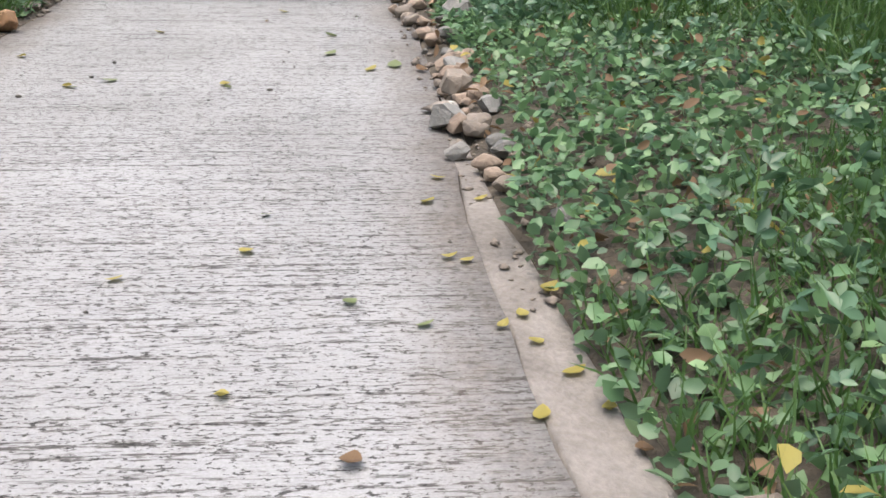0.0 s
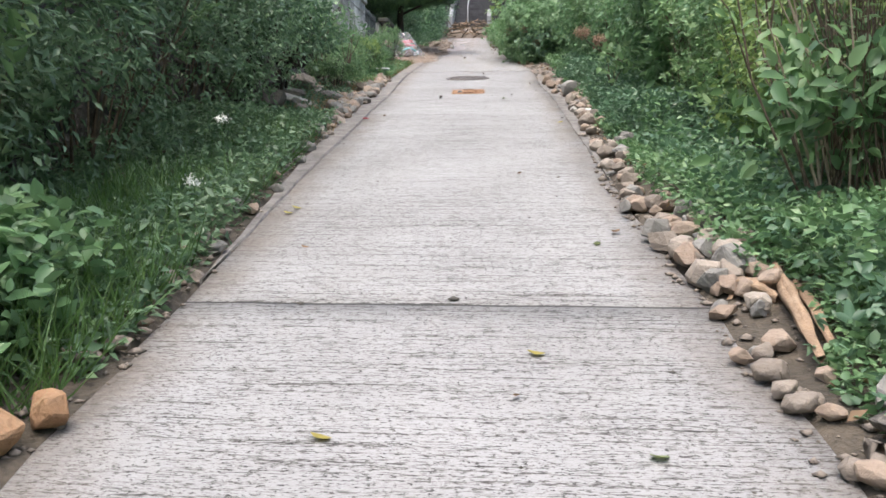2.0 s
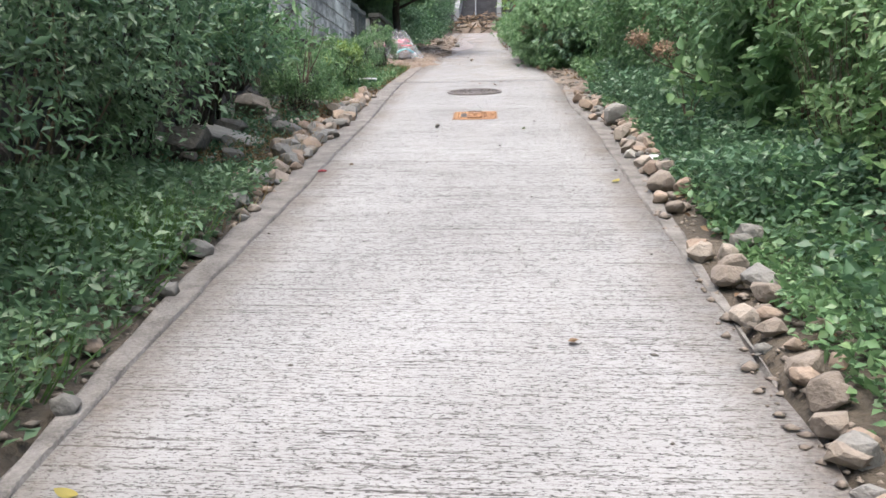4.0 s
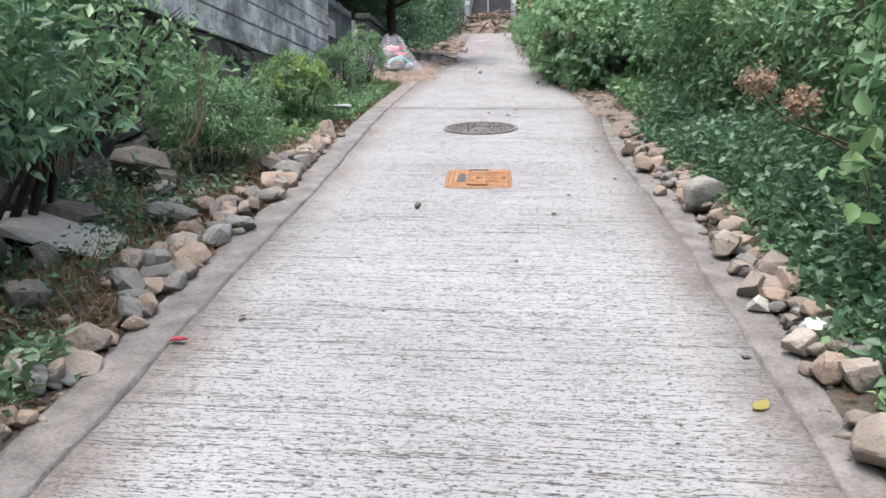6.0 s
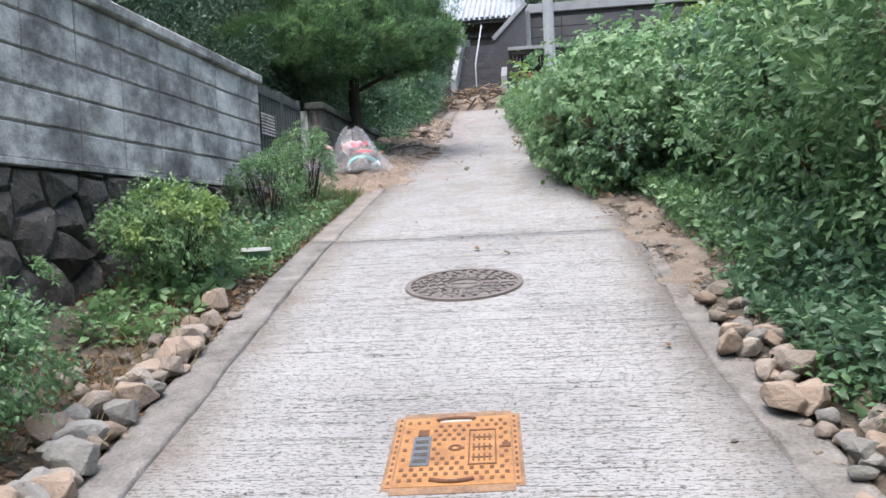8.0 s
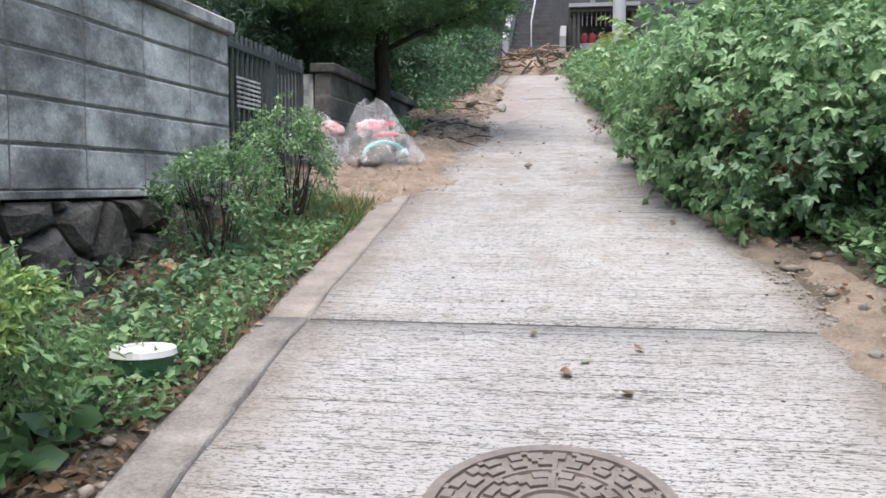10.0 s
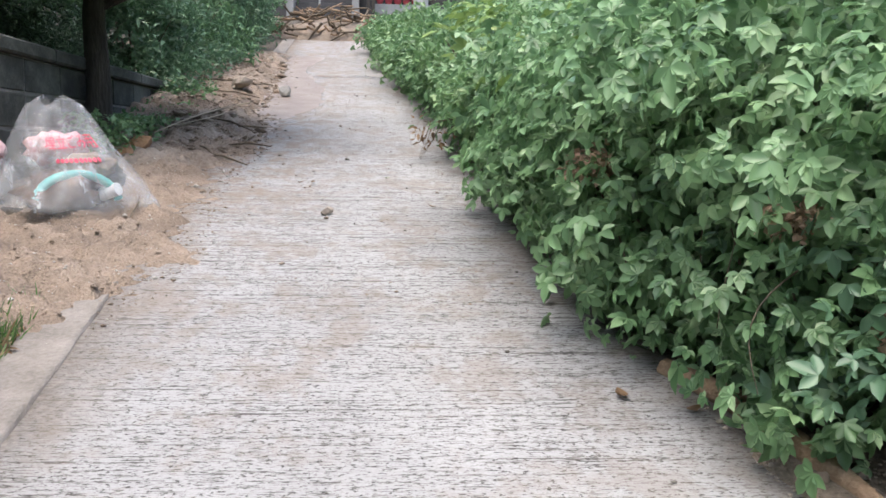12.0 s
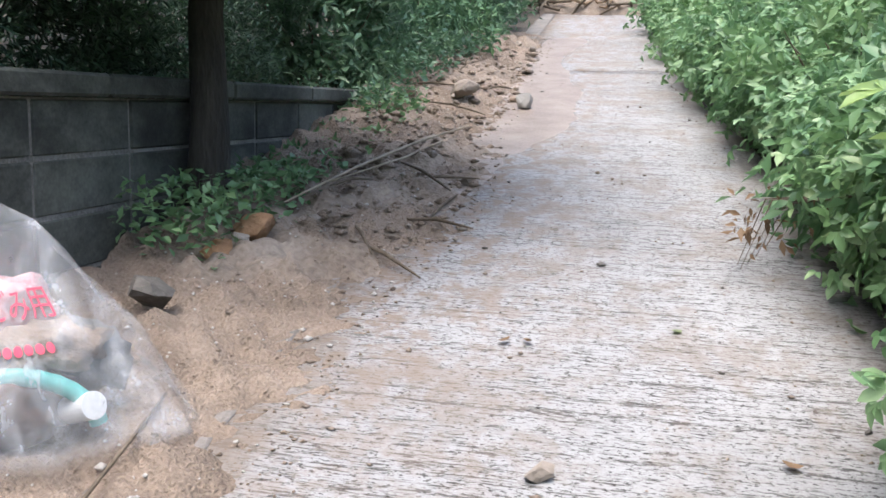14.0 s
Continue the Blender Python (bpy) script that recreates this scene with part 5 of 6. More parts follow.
grit("gravel", "broken clods and rubble in the washed-out soil", lambda y: (np.interp(y, SPILL_Y, SPILL_X) - 0.75, np.interp(y, SPILL_Y, SPILL_X) + 0.02), 24.4, 30.5, 1300, 0.024, M_CLAY, 517, on_spill)
grit("gravel", "mud crumbs carried onto the path", lambda y: (left_edge(y) + 0.3, right_edge(y) - 0.1), 21.5, 31.0, 700, 0.007, M_DEBRIS, 513)
r = random.Random(77)
for _ in range(26):
    y = r.uniform(24.0, 31.0)
    x = float(np.interp(y, SPILL_Y, SPILL_X)) - r.random() ** 1.5 * 0.7 + 0.04
    rock(r.choice(("brown", "tan", "brown")), x, y, r.uniform(0.04, 0.095), z=float(spill_height(x, y)))
for kind, x, y, s in (("orange", -3.5, 24.3, 0.2), ("orange", -3.53, 24.05, 0.13), ("grey", -2.86, 27.5, 0.2), ("brown", -3.3, 27.4, 0.24), ("dark", -3.52, 23.55, 0.17), ("brown", -2.19, 22.98, 0.07)):
    rock(kind, x, y, s, z=float(on_spill(x, y)))
carpet("ground_cover", "green weeds at the foot of the tree", lambda y: (np.full_like(y, -3.9), np.full_like(y, -3.45)), 23.9, 27.0, 2600, 0.05, 0.55, L_MID, 65, (0.05, 0.28))
carpet("ground_cover", "green weeds above the soil bank", lambda y: (np.full_like(y, -4.3), np.full_like(y, -3.6)), 26.5, 33.0, 5000, 0.06, 0.5, L_DEEP, 66, (0.1, 0.45))


def branch(pts, rad, label, name="branch", material=None, sides=7):
    ob = new(name, tubes(name, [(pts, rad)], material or M_WOOD, sides))
    return tagged(ob, label, "branch")


branch([(-3.46, 24.5, 4.9), (-3.33, 25.1, 5.02), (-3.2, 25.75, 5.12), (-3.05, 26.4, 5.2)], (0.004, 0.007, 0.008, 0.005), "bleached bamboo stick lying on the soil bank", material=M_BAMBOO)
branch([(-3.4, 24.9, 4.96), (-3.2, 25.5, 5.05), (-3.12, 26.0, 5.12)], (0.003, 0.006, 0.004), "bleached bamboo stick lying on the soil bank", material=M_BAMBOO)
branch([(-3.18, 23.05, 4.56), (-3.13, 22.8, 4.53), (-3.1, 22.5, 4.465)], (0.004, 0.005, 0.005), "thin dry twig lying on the clay", material=M_TWIG)
branch([(-0.95, 21.05, 4.13), (-0.82, 20.78, 4.1), (-0.72, 20.42, 4.035), (-0.66, 20.2, 3.99)], (0.035, 0.042, 0.04, 0.022), "broken orange-brown log beside the bush", "log")


def ridged_root(pts, radii, seed):
    """A split root: a tapering stem with ridges and grooves."""
    pts, radii = np.asarray(pts, float), np.asarray(radii, float)
    u = np.linspace(0, 1, 26)
    at = np.linspace(0, 1, len(pts))
    line = np.stack([np.interp(u, at, pts[:, k]) for k in range(3)], 1)
    line[1:-1] = (line[:-2] + 2 * line[1:-1] + line[2:]) / 4
    sides = 16
    v, q = tube(line, np.interp(u, at, radii), sides)
    mid_ = np.repeat(line, sides, 0)
    th = np.tile(np.linspace(0, 2 * np.pi, sides, endpoint=False), len(u))
    run = np.repeat(u, sides)
    k = 1 + 0.24 * np.sin(3 * th + 2.5 * run + seed) + 0.16 * np.sin(7 * th - 3 * run) + 0.14 * np.sin(19 * run + 2 * th + seed)
    return mesh_from("root_wood", mid_ + (v - mid_) * k[:, None], q, M_WOOD)


ROOT = "splintered orange root wood among the stones"
for k, (pts, rad) in enumerate((([(0.30, 6.60, 1.56), (0.26, 6.25, 1.50), (0.23, 5.94, 1.43), (0.19, 5.62, 1.37)], (0.016, 0.026, 0.022, 0.012)), ([(0.34, 6.45, 1.51), (0.31, 6.1, 1.46), (0.26, 5.74, 1.39)], (0.011, 0.02, 0.011)), ([(0.08, 6.52, 1.50), (0.16, 6.4, 1.50), (0.24, 6.3, 1.46)], (0.016, 0.036, 0.02)))):
    tagged(new("root_wood", ridged_root(pts, rad, k)), ROOT, "branch")
for x, y, s in ((0.14, 5.35, 0.09), (0.02, 6.2, 0.12), (0.08, 6.45, 0.13), (0.2, 5.6, 0.08), (0.22, 6.6, 0.14)):
    rock("tan", x, y, s)

r = random.Random(31)
for _ in range(14):
    y = r.uniform(24.2, 29.5)
    x = float(np.interp(y, SPILL_Y, SPILL_X)) - r.uniform(0.0, 0.7)
    a, ln = r.uniform(0, 6.28), r.uniform(0.1, 0.3)
    z = float(spill_height(x, y)) + 0.02
    branch([(x - ln * math.cos(a), y - ln * math.sin(a), z - 0.18 * ln * math.sin(a)), (x, y, z + 0.03), (x + ln * math.cos(a), y + ln * math.sin(a), z + 0.18 * ln * math.sin(a) + 0.02)], (0.004, 0.009, 0.004), "broken twig lying on the washed-out soil", "twig", M_TWIG, 5)
sprig = thing("withered_sprig", (-1.42, 24.4, 5.0), "withered brown sprig hanging from the bushes", "twig")
for k in range(5):
    part("stem", tubes("stem", [([(0.15, 0.02 * k, 0.05), (-0.05 - 0.02 * k, 0.03 * k - 0.05, 0.02), (-0.14 - 0.02 * k, 0.06 * k - 0.1, -0.14 - 0.04 * k)], (0.004, 0.003, 0.002))], M_TWIG, 5), M_TWIG, sprig)
f = part("withered_foliage", crown("withered_foliage", (0.13, 0.12, 0.1), 46, 0.05, 0.4, M_DRY, 733, per=3, droop=0.9), M_DRY, sprig)
f.location = (-0.12, 0, -0.06)
DIRT = lambda y: (right_edge(y) - 0.12, right_edge(y) + 0.5)


def dirt_height(x, y):
    dd = x - right_edge(y) + 0.1 * np.sin(4.1 * y) + 0.04 * np.sin(17 * y + 9 * x)
    ends = soft_step(y, 16.6, 17.6) * (1 - soft_step(y, 20.3, 21.0))
    return np.maximum(slope(y), np.where(dd > 0, ground_z(x, y), -99)) - 0.03 + 0.05 * soft_step(dd, -0.12, 0.05) * ends * (1 - soft_step(dd, 0.16, 0.3))


tagged(new("soil_strip", sheet("soil_strip", np.arange(-1.2, 0.3, 0.04), np.arange(16.5, 21.0, 0.04), dirt_height, M_DIRT)), "tan dirt washed along the path's edge", "soil", kind="structure")
grit("gravel", "tan crumbs on the dirt strip", DIRT, 16.8, 20.8, 3600, 0.009, M_ROCK, 515)

# ---- brushwood pile at the path's end ----
r = rng_of(88)
pile = thing("brushwood_pile", (-2.75, 36.0, float(slope(36.0)) - 0.12), "heap of bare roots and broken branches", "brushwood")
part("mound", sheet("mound", np.linspace(-1.35, 1.5, 40), np.linspace(-1.1, 1.4, 34), lambda x, y: 0.1837 * y + 0.5 * np.exp(-((x / 1.1) ** 4) - (y / 0.9) ** 4) + 0.04 * np.sin(9 * x) * np.sin(8 * y) - 0.05, M_DEBRIS), M_DEBRIS, pile)
for i in range(150):
    c = np.array([r.uniform(-1.25, 1.25), r.uniform(-0.95, 0.9), 0])
    top = 0.55 * math.exp(-((c[0] / 1.15) ** 4) - (c[1] / 0.95) ** 4)
    c[2] = 0.1837 * c[1] + 0.06 + top * r.uniform(0.7, 1.1)
    d = unit(np.array([r.normal(), r.normal() * 0.7, r.normal() * 0.25]))
    ln, th = r.uniform(0.25, 0.75), r.uniform(0.009, 0.03)
    pts = [c - d * ln / 2, c + r.normal(0, 0.05, 3), c + d * ln / 2 + r.normal(0, 0.06, 3)]
    part("stick", tubes("stick", [(pts, (th, th * 0.85, th * 0.4))], M_TWIG if i % 3 else M_WOOD, 5), M_TWIG, pile)
kerb_end = tagged(new("kerb_end", mesh_of("kerb_end", boxed(-0.06, 0.06, -1.0, 1.0, -0.2, 0.09, 0.01), M_KERB)), "short raised concrete kerb at the path's end", "kerb", kind="structure")

kerb_end.matrix_basis = pose(-2.0, 34.3, float(slope(34.3)), math.degrees(math.atan(0.1837)), 0, 3)

# ---- covers in the path ----
TILT_DEG = math.degrees(math.atan(0.1837))


def ring(bm, r0, r1, z0, z1, sides=64):
    lo0, lo1, hi0, hi1 = ([bm.verts.new((rad * math.cos(a), rad * math.sin(a), z)) for a in np.linspace(0, 2 * math.pi, sides, endpoint=False)] for rad, z in ((r0, z0), (r1, z0), (r0 + 0.002, z1), (r1 - 0.004, z1)))
    for i in range(sides):
        j = (i + 1) % sides
        bm.faces.new((hi0[i], hi1[i], hi1[j], hi0[j]))
        bm.faces.new((hi1[i], lo1[i], lo1[j], hi1[j]))
        bm.faces.new((lo0[i], hi0[i], hi0[j], lo0[j]))


def wedge(bm, r0, r1, a0, a1, z0, z1):
    n = 5
    top, low = [], []
    for rad, angs in ((r0, np.linspace(a0, a1, n)), (r1, np.linspace(a1, a0, n))):
        for a in angs:
            top.append(bm.verts.new((rad * math.cos(a), rad * math.sin(a), z1)))
            low.append(bm.verts.new((rad * math.cos(a) * 1.004, rad * math.sin(a) * 1.004, z0)))
    bm.faces.new(top)
    for i in range(len(top)):
        j = (i + 1) % len(top)
        bm.faces.new((top[j], top[i], low[i], low[j]))


man = thing("manhole_cover", (-1.74, 17.5, float(slope(17.5))), "round worn cast-iron manhole cover set in concrete", "manhole cover")
man.matrix_basis = pose(-1.74, 17.5, float(slope(17.5)) + 0.002, TILT_DEG) @ Matrix.Diagonal((1, 1.06, 1, 1))
bm = bmesh.new()
bmesh.ops.create_circle(bm, cap_ends=True, segments=64, radius=0.34)
part("plate", bm, M_IRON, man)
bm = bmesh.new()
ring(bm, 0.312, 0.35, -0.01, 0.012)
part("frame", bm, M_IRON, man)
bm = bmesh.new()
for r0, r1 in ((0.205, 0.222), (0.098, 0.115)):
    ring(bm, r0, r1, 0.0, 0.010)
rm = random.Random(3)
for r0, r1, count in ((0.128, 0.158, 11), (0.165, 0.196, 15), (0.232, 0.262, 20), (0.272, 0.304, 26)):
    for i in range(count):
        a = (i + rm.uniform(-0.1, 0.1)) * 2 * math.pi / count
        w = 2 * math.pi / count * rm.uniform(0.5, 0.68)
        wedge(bm, r0 + rm.uniform(-0.004, 0.004), r1, a, a + w, 0.0, 0.010)
        if i % 2:
            wedge(bm, r1 - 0.006, r1 + 0.012, a + w * 0.9, a + w * 1.35, 0.0, 0.0095)
for k in range(4):
    a = k * math.pi / 2 + math.pi / 2
    wedge(bm, 0.11, 0.31, a - 0.03, a + 0.03, 0.0, 0.0092)
wedge(bm, 0.02, 0.08, 0.2, 3.0, 0.0, 0.006)
wedge(bm, 0.02, 0.08, 3.3, 6.0, 0.0, 0.005)
part("relief", bm, M_IRON, man, "worn raised cast pattern in rings")

mb = thing("meter_box_lid", (-1.575, 15.27, 0), "rusty yellow rectangular water meter lid in the concrete", "meter box")
mb.matrix_basis = pose(-1.575, 15.27, float(slope(15.27)) - 0.004, TILT_DEG) @ Matrix.Rotation(radians(3.5), 4, "Z")
W2, H2 = 0.228, 0.318
bm = boxed(-W2, W2, -H2, H2, -0.03, 0.006)
bmesh.ops.bevel(bm, geom=[e for e in bm.edges if abs(e.verts[0].co.z - e.verts[1].co.z) > 0.02], offset=0.03, segments=4, affect="EDGES")
part("frame", bm, M_YRIM, mb, "rusty brown rounded rim")
part("plate", boxed(-W2 + 0.036, W2 - 0.036, -H2 + 0.046, H2 - 0.046, 0.0, 0.009, 0.003), M_YELLOW, mb)
bm = bmesh.new()
for sx in (-1, 1):
    box(bm, sx * (W2 - 0.022) - 0.009, sx * (W2 - 0.022) + 0.009, -H2 + 0.045, H2 - 0.045, 0.0, 0.009)
part("border", bm, M_YELLOW, mb)
tick = mesh_of("tick", boxed(-0.005, 0.005, -0.009, 0.009, 0.0, 0.0025), M_YDARK)
for sx in (-1, 1):
    for k in range(12):
        part("tick", tick, M_YDARK, mb).location = (sx * (W2 - 0.022), -0.241 + 0.045 * k, 0.008)
stud = mesh_of("stud", box(bmesh.new(), -0.007, 0.007, -0.010, 0.010, 0.008, 0.0108), M_YDARK)
for i in range(11):
    for j in range(13):
        x, y = -0.165 + 0.033 * i + (0.008 if j % 2 else -0.008), -0.23 + 0.038 * j
        if (-0.165 < x < -0.075 and -0.14 < y < 0.2) or (0.04 < x < 0.15 and -0.15 < y < 0.16) or (abs(x) < 0.09 and abs(abs(y) - 0.235) < 0.035) or (abs(x + 0.01) < 0.035 and abs(y) < 0.05):
            continue
        part("stud", stud, M_YDARK, mb).location = (x, y, 0)
bm = boxed(-0.148, -0.085, -0.13, 0.1, 0.008, 0.0125, 0.002)
part("name_plate", bm, M_BLUE, mb, "grey-blue label plate with worn marks")
part("arrow", boxed(-0.136, -0.097, 0.105, 0.16, 0.008, 0.012, 0.002), M_YDARK, mb)
bm = bmesh.new()
for k in range(4):
    box(bm, -0.14, -0.094, -0.11 + 0.05 * k, -0.085 + 0.05 * k, 0.012, 0.0135)
part("marking", bm, M_TIMBER, mb)
bm = bmesh.new()
for x0, x1, y0, y1 in ((0.045, 0.05, -0.13, 0.14), (0.135, 0.14, -0.13, 0.14), (0.045, 0.14, -0.135, -0.128), (0.045, 0.14, 0.138, 0.145)):
    box(bm, x0, x1, y0, y1, 0.008, 0.012)
for k in range(3):
    for q in range(4):
        box(bm, 0.06 + 0.018 * q, 0.066 + 0.018 * q, -0.105 + 0.08 * k, -0.055 + 0.08 * k, 0.008, 0.0115)
    box(bm, 0.058, 0.125, -0.084 + 0.08 * k, -0.076 + 0.08 * k, 0.008, 0.0113)
part("lettering_panel", bm, M_YDARK, mb)
for sy in (-1, 1):
    pts = [(x, sy * (0.235 + 0.018 * math.cos(x / 0.075 * 1.57)), 0.012) for x in np.linspace(-0.075, 0.065, 9)]
    # pale strip below the handle: the slot's white glint laid in as colour
    part("slot_glint", boxed(-0.062, 0.052, sy * 0.235 - 0.011, sy * 0.235 + 0.004, 0.008, 0.0112, 0.001), M_WASHED, mb)
    part("handle", tubes("handle", [(pts, 0.008)], M_YDARK, 6), M_YDARK, mb)
bm = bmesh.new()
ring(bm, 0.012, 0.026, 0.006, 0.013, 20)
part("key_hole", bm, M_YDARK, mb)
part("latch", boxed(0.158, 0.19, -0.01, 0.025, 0.007, 0.013, 0.002), M_YDARK, mb)


# ---- gate ----
gate = thing("metal_gate", (-4.2, 21.15, 4.32), "closed grey-green aluminium gate with upright bars", "gate")
for leaf, (a, b) in enumerate(((0.0, 1.0), (1.02, 1.78))):
    for y in (a, b - 0.045):
        part("stile", boxed(-0.02, 0.02, y, y + 0.045, 0.02, 1.1, 0.004), M_GATE, gate)
    for z in (0.08, 0.98):
        part("rail", boxed(-0.018, 0.018, a + 0.045, b - 0.045, z, z + 0.045, 0.003), M_GATE, gate)
    n = int((b - a) / 0.095)
    for i in range(1, n):
        y = a + 0.02 + (b - a - 0.04) * i / n
        part("bar", boxed(-0.01, 0.01, y - 0.011, y + 0.011, 0.12, 1.09, 0.003), M_GATE, gate)
panel = part("slat_panel", boxed(-0.024, -0.014, 0.26, 0.72, 0.56, 0.8), M_GATE, gate)
for k in range(7):
    part("slat", boxed(0.012, 0.022, 0.26, 0.72, 0.565 + 0.034 * k, 0.583 + 0.034 * k, 0.002), M_BLOCK, panel)
tagged(new("gate_post", mesh_of("gate_post", boxed(-4.26, -4.17, 21.02, 21.11, 4.1, 5.5, 0.005), M_GATE)), "dark metal gate post beside the block wall", "gate post")
tagged(new("gate_pillar", mesh_of("gate_pillar", boxed(-4.6, -4.12, 23.02, 23.17, 4.2, 5.31, 0.008), M_BLOCK)), "shaded concrete block pillar behind the gate", "pillar")


# ---- clear rubbish bags ----
def bag_point(th, h, w, d, tall, seed):
    """A point of the bag's skin: angle and height 0..1."""
    prof = np.interp(h, (0, 0.06, 0.25, 0.55, 0.8, 0.93, 1.0), (1.0, 1.12, 0.98, 0.74, 0.52, 0.38, 0.16))
    fold = 1 + (0.05 + 0.02 * h) * np.sin(5 * th + 3 * np.sin(4 * h + seed) + seed) + 0.03 * np.sin(11 * th - 7 * h + 2 * seed) + 0.018 * np.sin(23 * th + 9 * h)
    flat = np.interp(h, (0, 0.5, 1.0), (1.0, 0.85, 0.25))
    flare = 1 + 0.16 * np.clip(np.cos(th), 0, 1) * (1 - h) ** 2
    return w * (prof * fold * flare * np.cos(th) - 0.18 * h * h), d * prof * fold * flat * np.sin(th), tall * h * (1 + 0.05 * np.cos(2 * th + seed) * h)


def rubbish_bag(at, w, d, tall, rz, seed, words):
    bag = thing("rubbish_bag", at, "clear plastic rubbish bag with red print and mixed waste", "rubbish bag", "rubbish bags", rz)
    nth, nh = 72, 30
    th, h = np.meshgrid(np.linspace(0, 2 * np.pi, nth, endpoint=False), np.linspace(0, 1, nh))
    x, y, z = bag_point(th, h, w, d, tall, seed)
    v = np.stack([x, y, z], -1).reshape(-1, 3)
    i, j = np.meshgrid(np.arange(nh - 1), np.arange(nth), indexing="ij")
    i, j = i.ravel(), j.ravel()
    k = (j + 1) % nth
    part("film", mesh_from("film", v, np.stack([i * nth + j, i * nth + k, (i + 1) * nth + k, (i + 1) * nth + j], 1), M_FILM, True), M_FILM, bag)
    if words:
        for text, h0, size, squeeze in words:
            cu = bpy.data.curves.new("print", "FONT")
            cu.body, cu.size, cu.align_x, cu.resolution_u = text, size, "CENTER", 2
            tmp = new("print", cu)
            me = bpy.data.meshes.new_from_object(tmp.evaluated_get(bpy.context.evaluated_depsgraph_get()))
            bpy.data.objects.remove(tmp)
            co = np.array([q.co[:] for q in me.vertices]).reshape(-1, 3)
            tth = -np.pi / 2 + 0.05 + co[:, 0] * squeeze / w
            px, py, pz = bag_point(tth, h0 + co[:, 1] / tall, w * 1.012, d * 1.02, tall, seed)
            me.vertices.foreach_set("co", np.stack([px, py - 0.004, pz], 1).astype(np.float32).ravel())
            me.materials.append(M_PRINT)
            part("print", me, M_PRINT, bag, "red printed characters")
    return bag


BX, BY = -3.48, 22.85
BZ = float(on_spill(BX, BY)) - 0.035
bag = rubbish_bag((BX, BY, BZ), 0.355, 0.28, 0.57, 33, 1.3, (("埋立ごみ用", 0.60, 0.072, 1.0), ("●●●●●●●●●●", 0.47, 0.03, 1.0)))


def crumple(radii, seed, amount=0.25, sub=3):
    bm = bmesh.new()
    bmesh.ops.create_icosphere(bm, subdivisions=sub, radius=1)
    rs = random.Random(seed)
    off = Vector((rs.uniform(0, 9), rs.uniform(0, 9), rs.uniform(0, 9)))
    for v in bm.verts:
        v.co *= 1 + amount * noise.noise(v.co * 2.2 + off) + amount * 0.5 * noise.noise(v.co * 6 + off)
        v.co = Vector((v.co.x * radii[0], v.co.y * radii[1], v.co.z * radii[2]))
    return bm


for name, radii, at, mat, lab in (("paper_wad", (0.14, 0.09, 0.09), (-0.04, 0.02, 0.33), M_PINK, "crumpled pink and white paper"), ("wrapper", (0.10, 0.08, 0.09), (0.17, 0.0, 0.2), M_GREYROCK, "crumpled grey wrapper"),
                                  ("clay_pot", (0.2, 0.13, 0.1), (-0.05, -0.07, 0.12), M_BROWN, "dark brown broken pot"), ("cloth", (0.15, 0.12, 0.06), (0.08, -0.04, 0.25), M_TAN, "beige cloth")):
    p_ = part(name, crumple(radii, len(name), 0.5), mat, bag, lab, True)
    p_.location = at
arc = [(0.2 * math.cos(a), -0.16, 0.06 + 0.15 * math.sin(a)) for a in np.linspace(0.15, 2.95, 14)]
part("teal_rim", tubes("teal_rim", [(arc, 0.022)], M_TEAL, 8), M_TEAL, bag, "teal plastic hoop")
can = bmesh.new()
bmesh.ops.create_cone(can, cap_ends=True, segments=20, radius1=0.034, radius2=0.034, depth=0.1)
p_ = part("can", can, M_WHITE, bag, "white and blue drink can")
p_.matrix_basis = pose(0.16, -0.15, 0.12, 70, 20, 30)
bag2 = rubbish_bag((-3.96, 22.8, float(slope(22.8)) + 0.04), 0.27, 0.2, 0.46, 25, 4.1, ())
for name, radii, at, mat, lab in (("paper_wad", (0.13, 0.1, 0.1), (0.05, 0.0, 0.3), M_PINK, "crumpled pink and white paper"), ("wrapper", (0.18, 0.13, 0.13), (0, 0, 0.14), M_IRON, "grey rubble and scraps")):
    p_ = part(name, crumple(radii, 3 + len(name)), mat, bag2, lab, True)
    p_.location = at

# ---- small things ----
def leaf_template(name, material, curl):
    bm = bmesh.new()
    n = 6
    rows = []
    for i in range(n + 1):
        u = i / n
        w = 0.34 * math.sin(math.pi * min(1, u * 0.97 + 0.03)) ** 0.8
        rows.append([bm.verts.new((s * w, u - 0.5, curl * (u - 0.5) ** 2 + abs(s) * w * 0.35 * curl)) for s in (-1, 0, 1)])
    for a, b in zip(rows, rows[1:]):
        for k in range(2):
            bm.faces.new((a[k], a[k + 1], b[k + 1], b[k]))
    return mesh_of(name, bm, material)


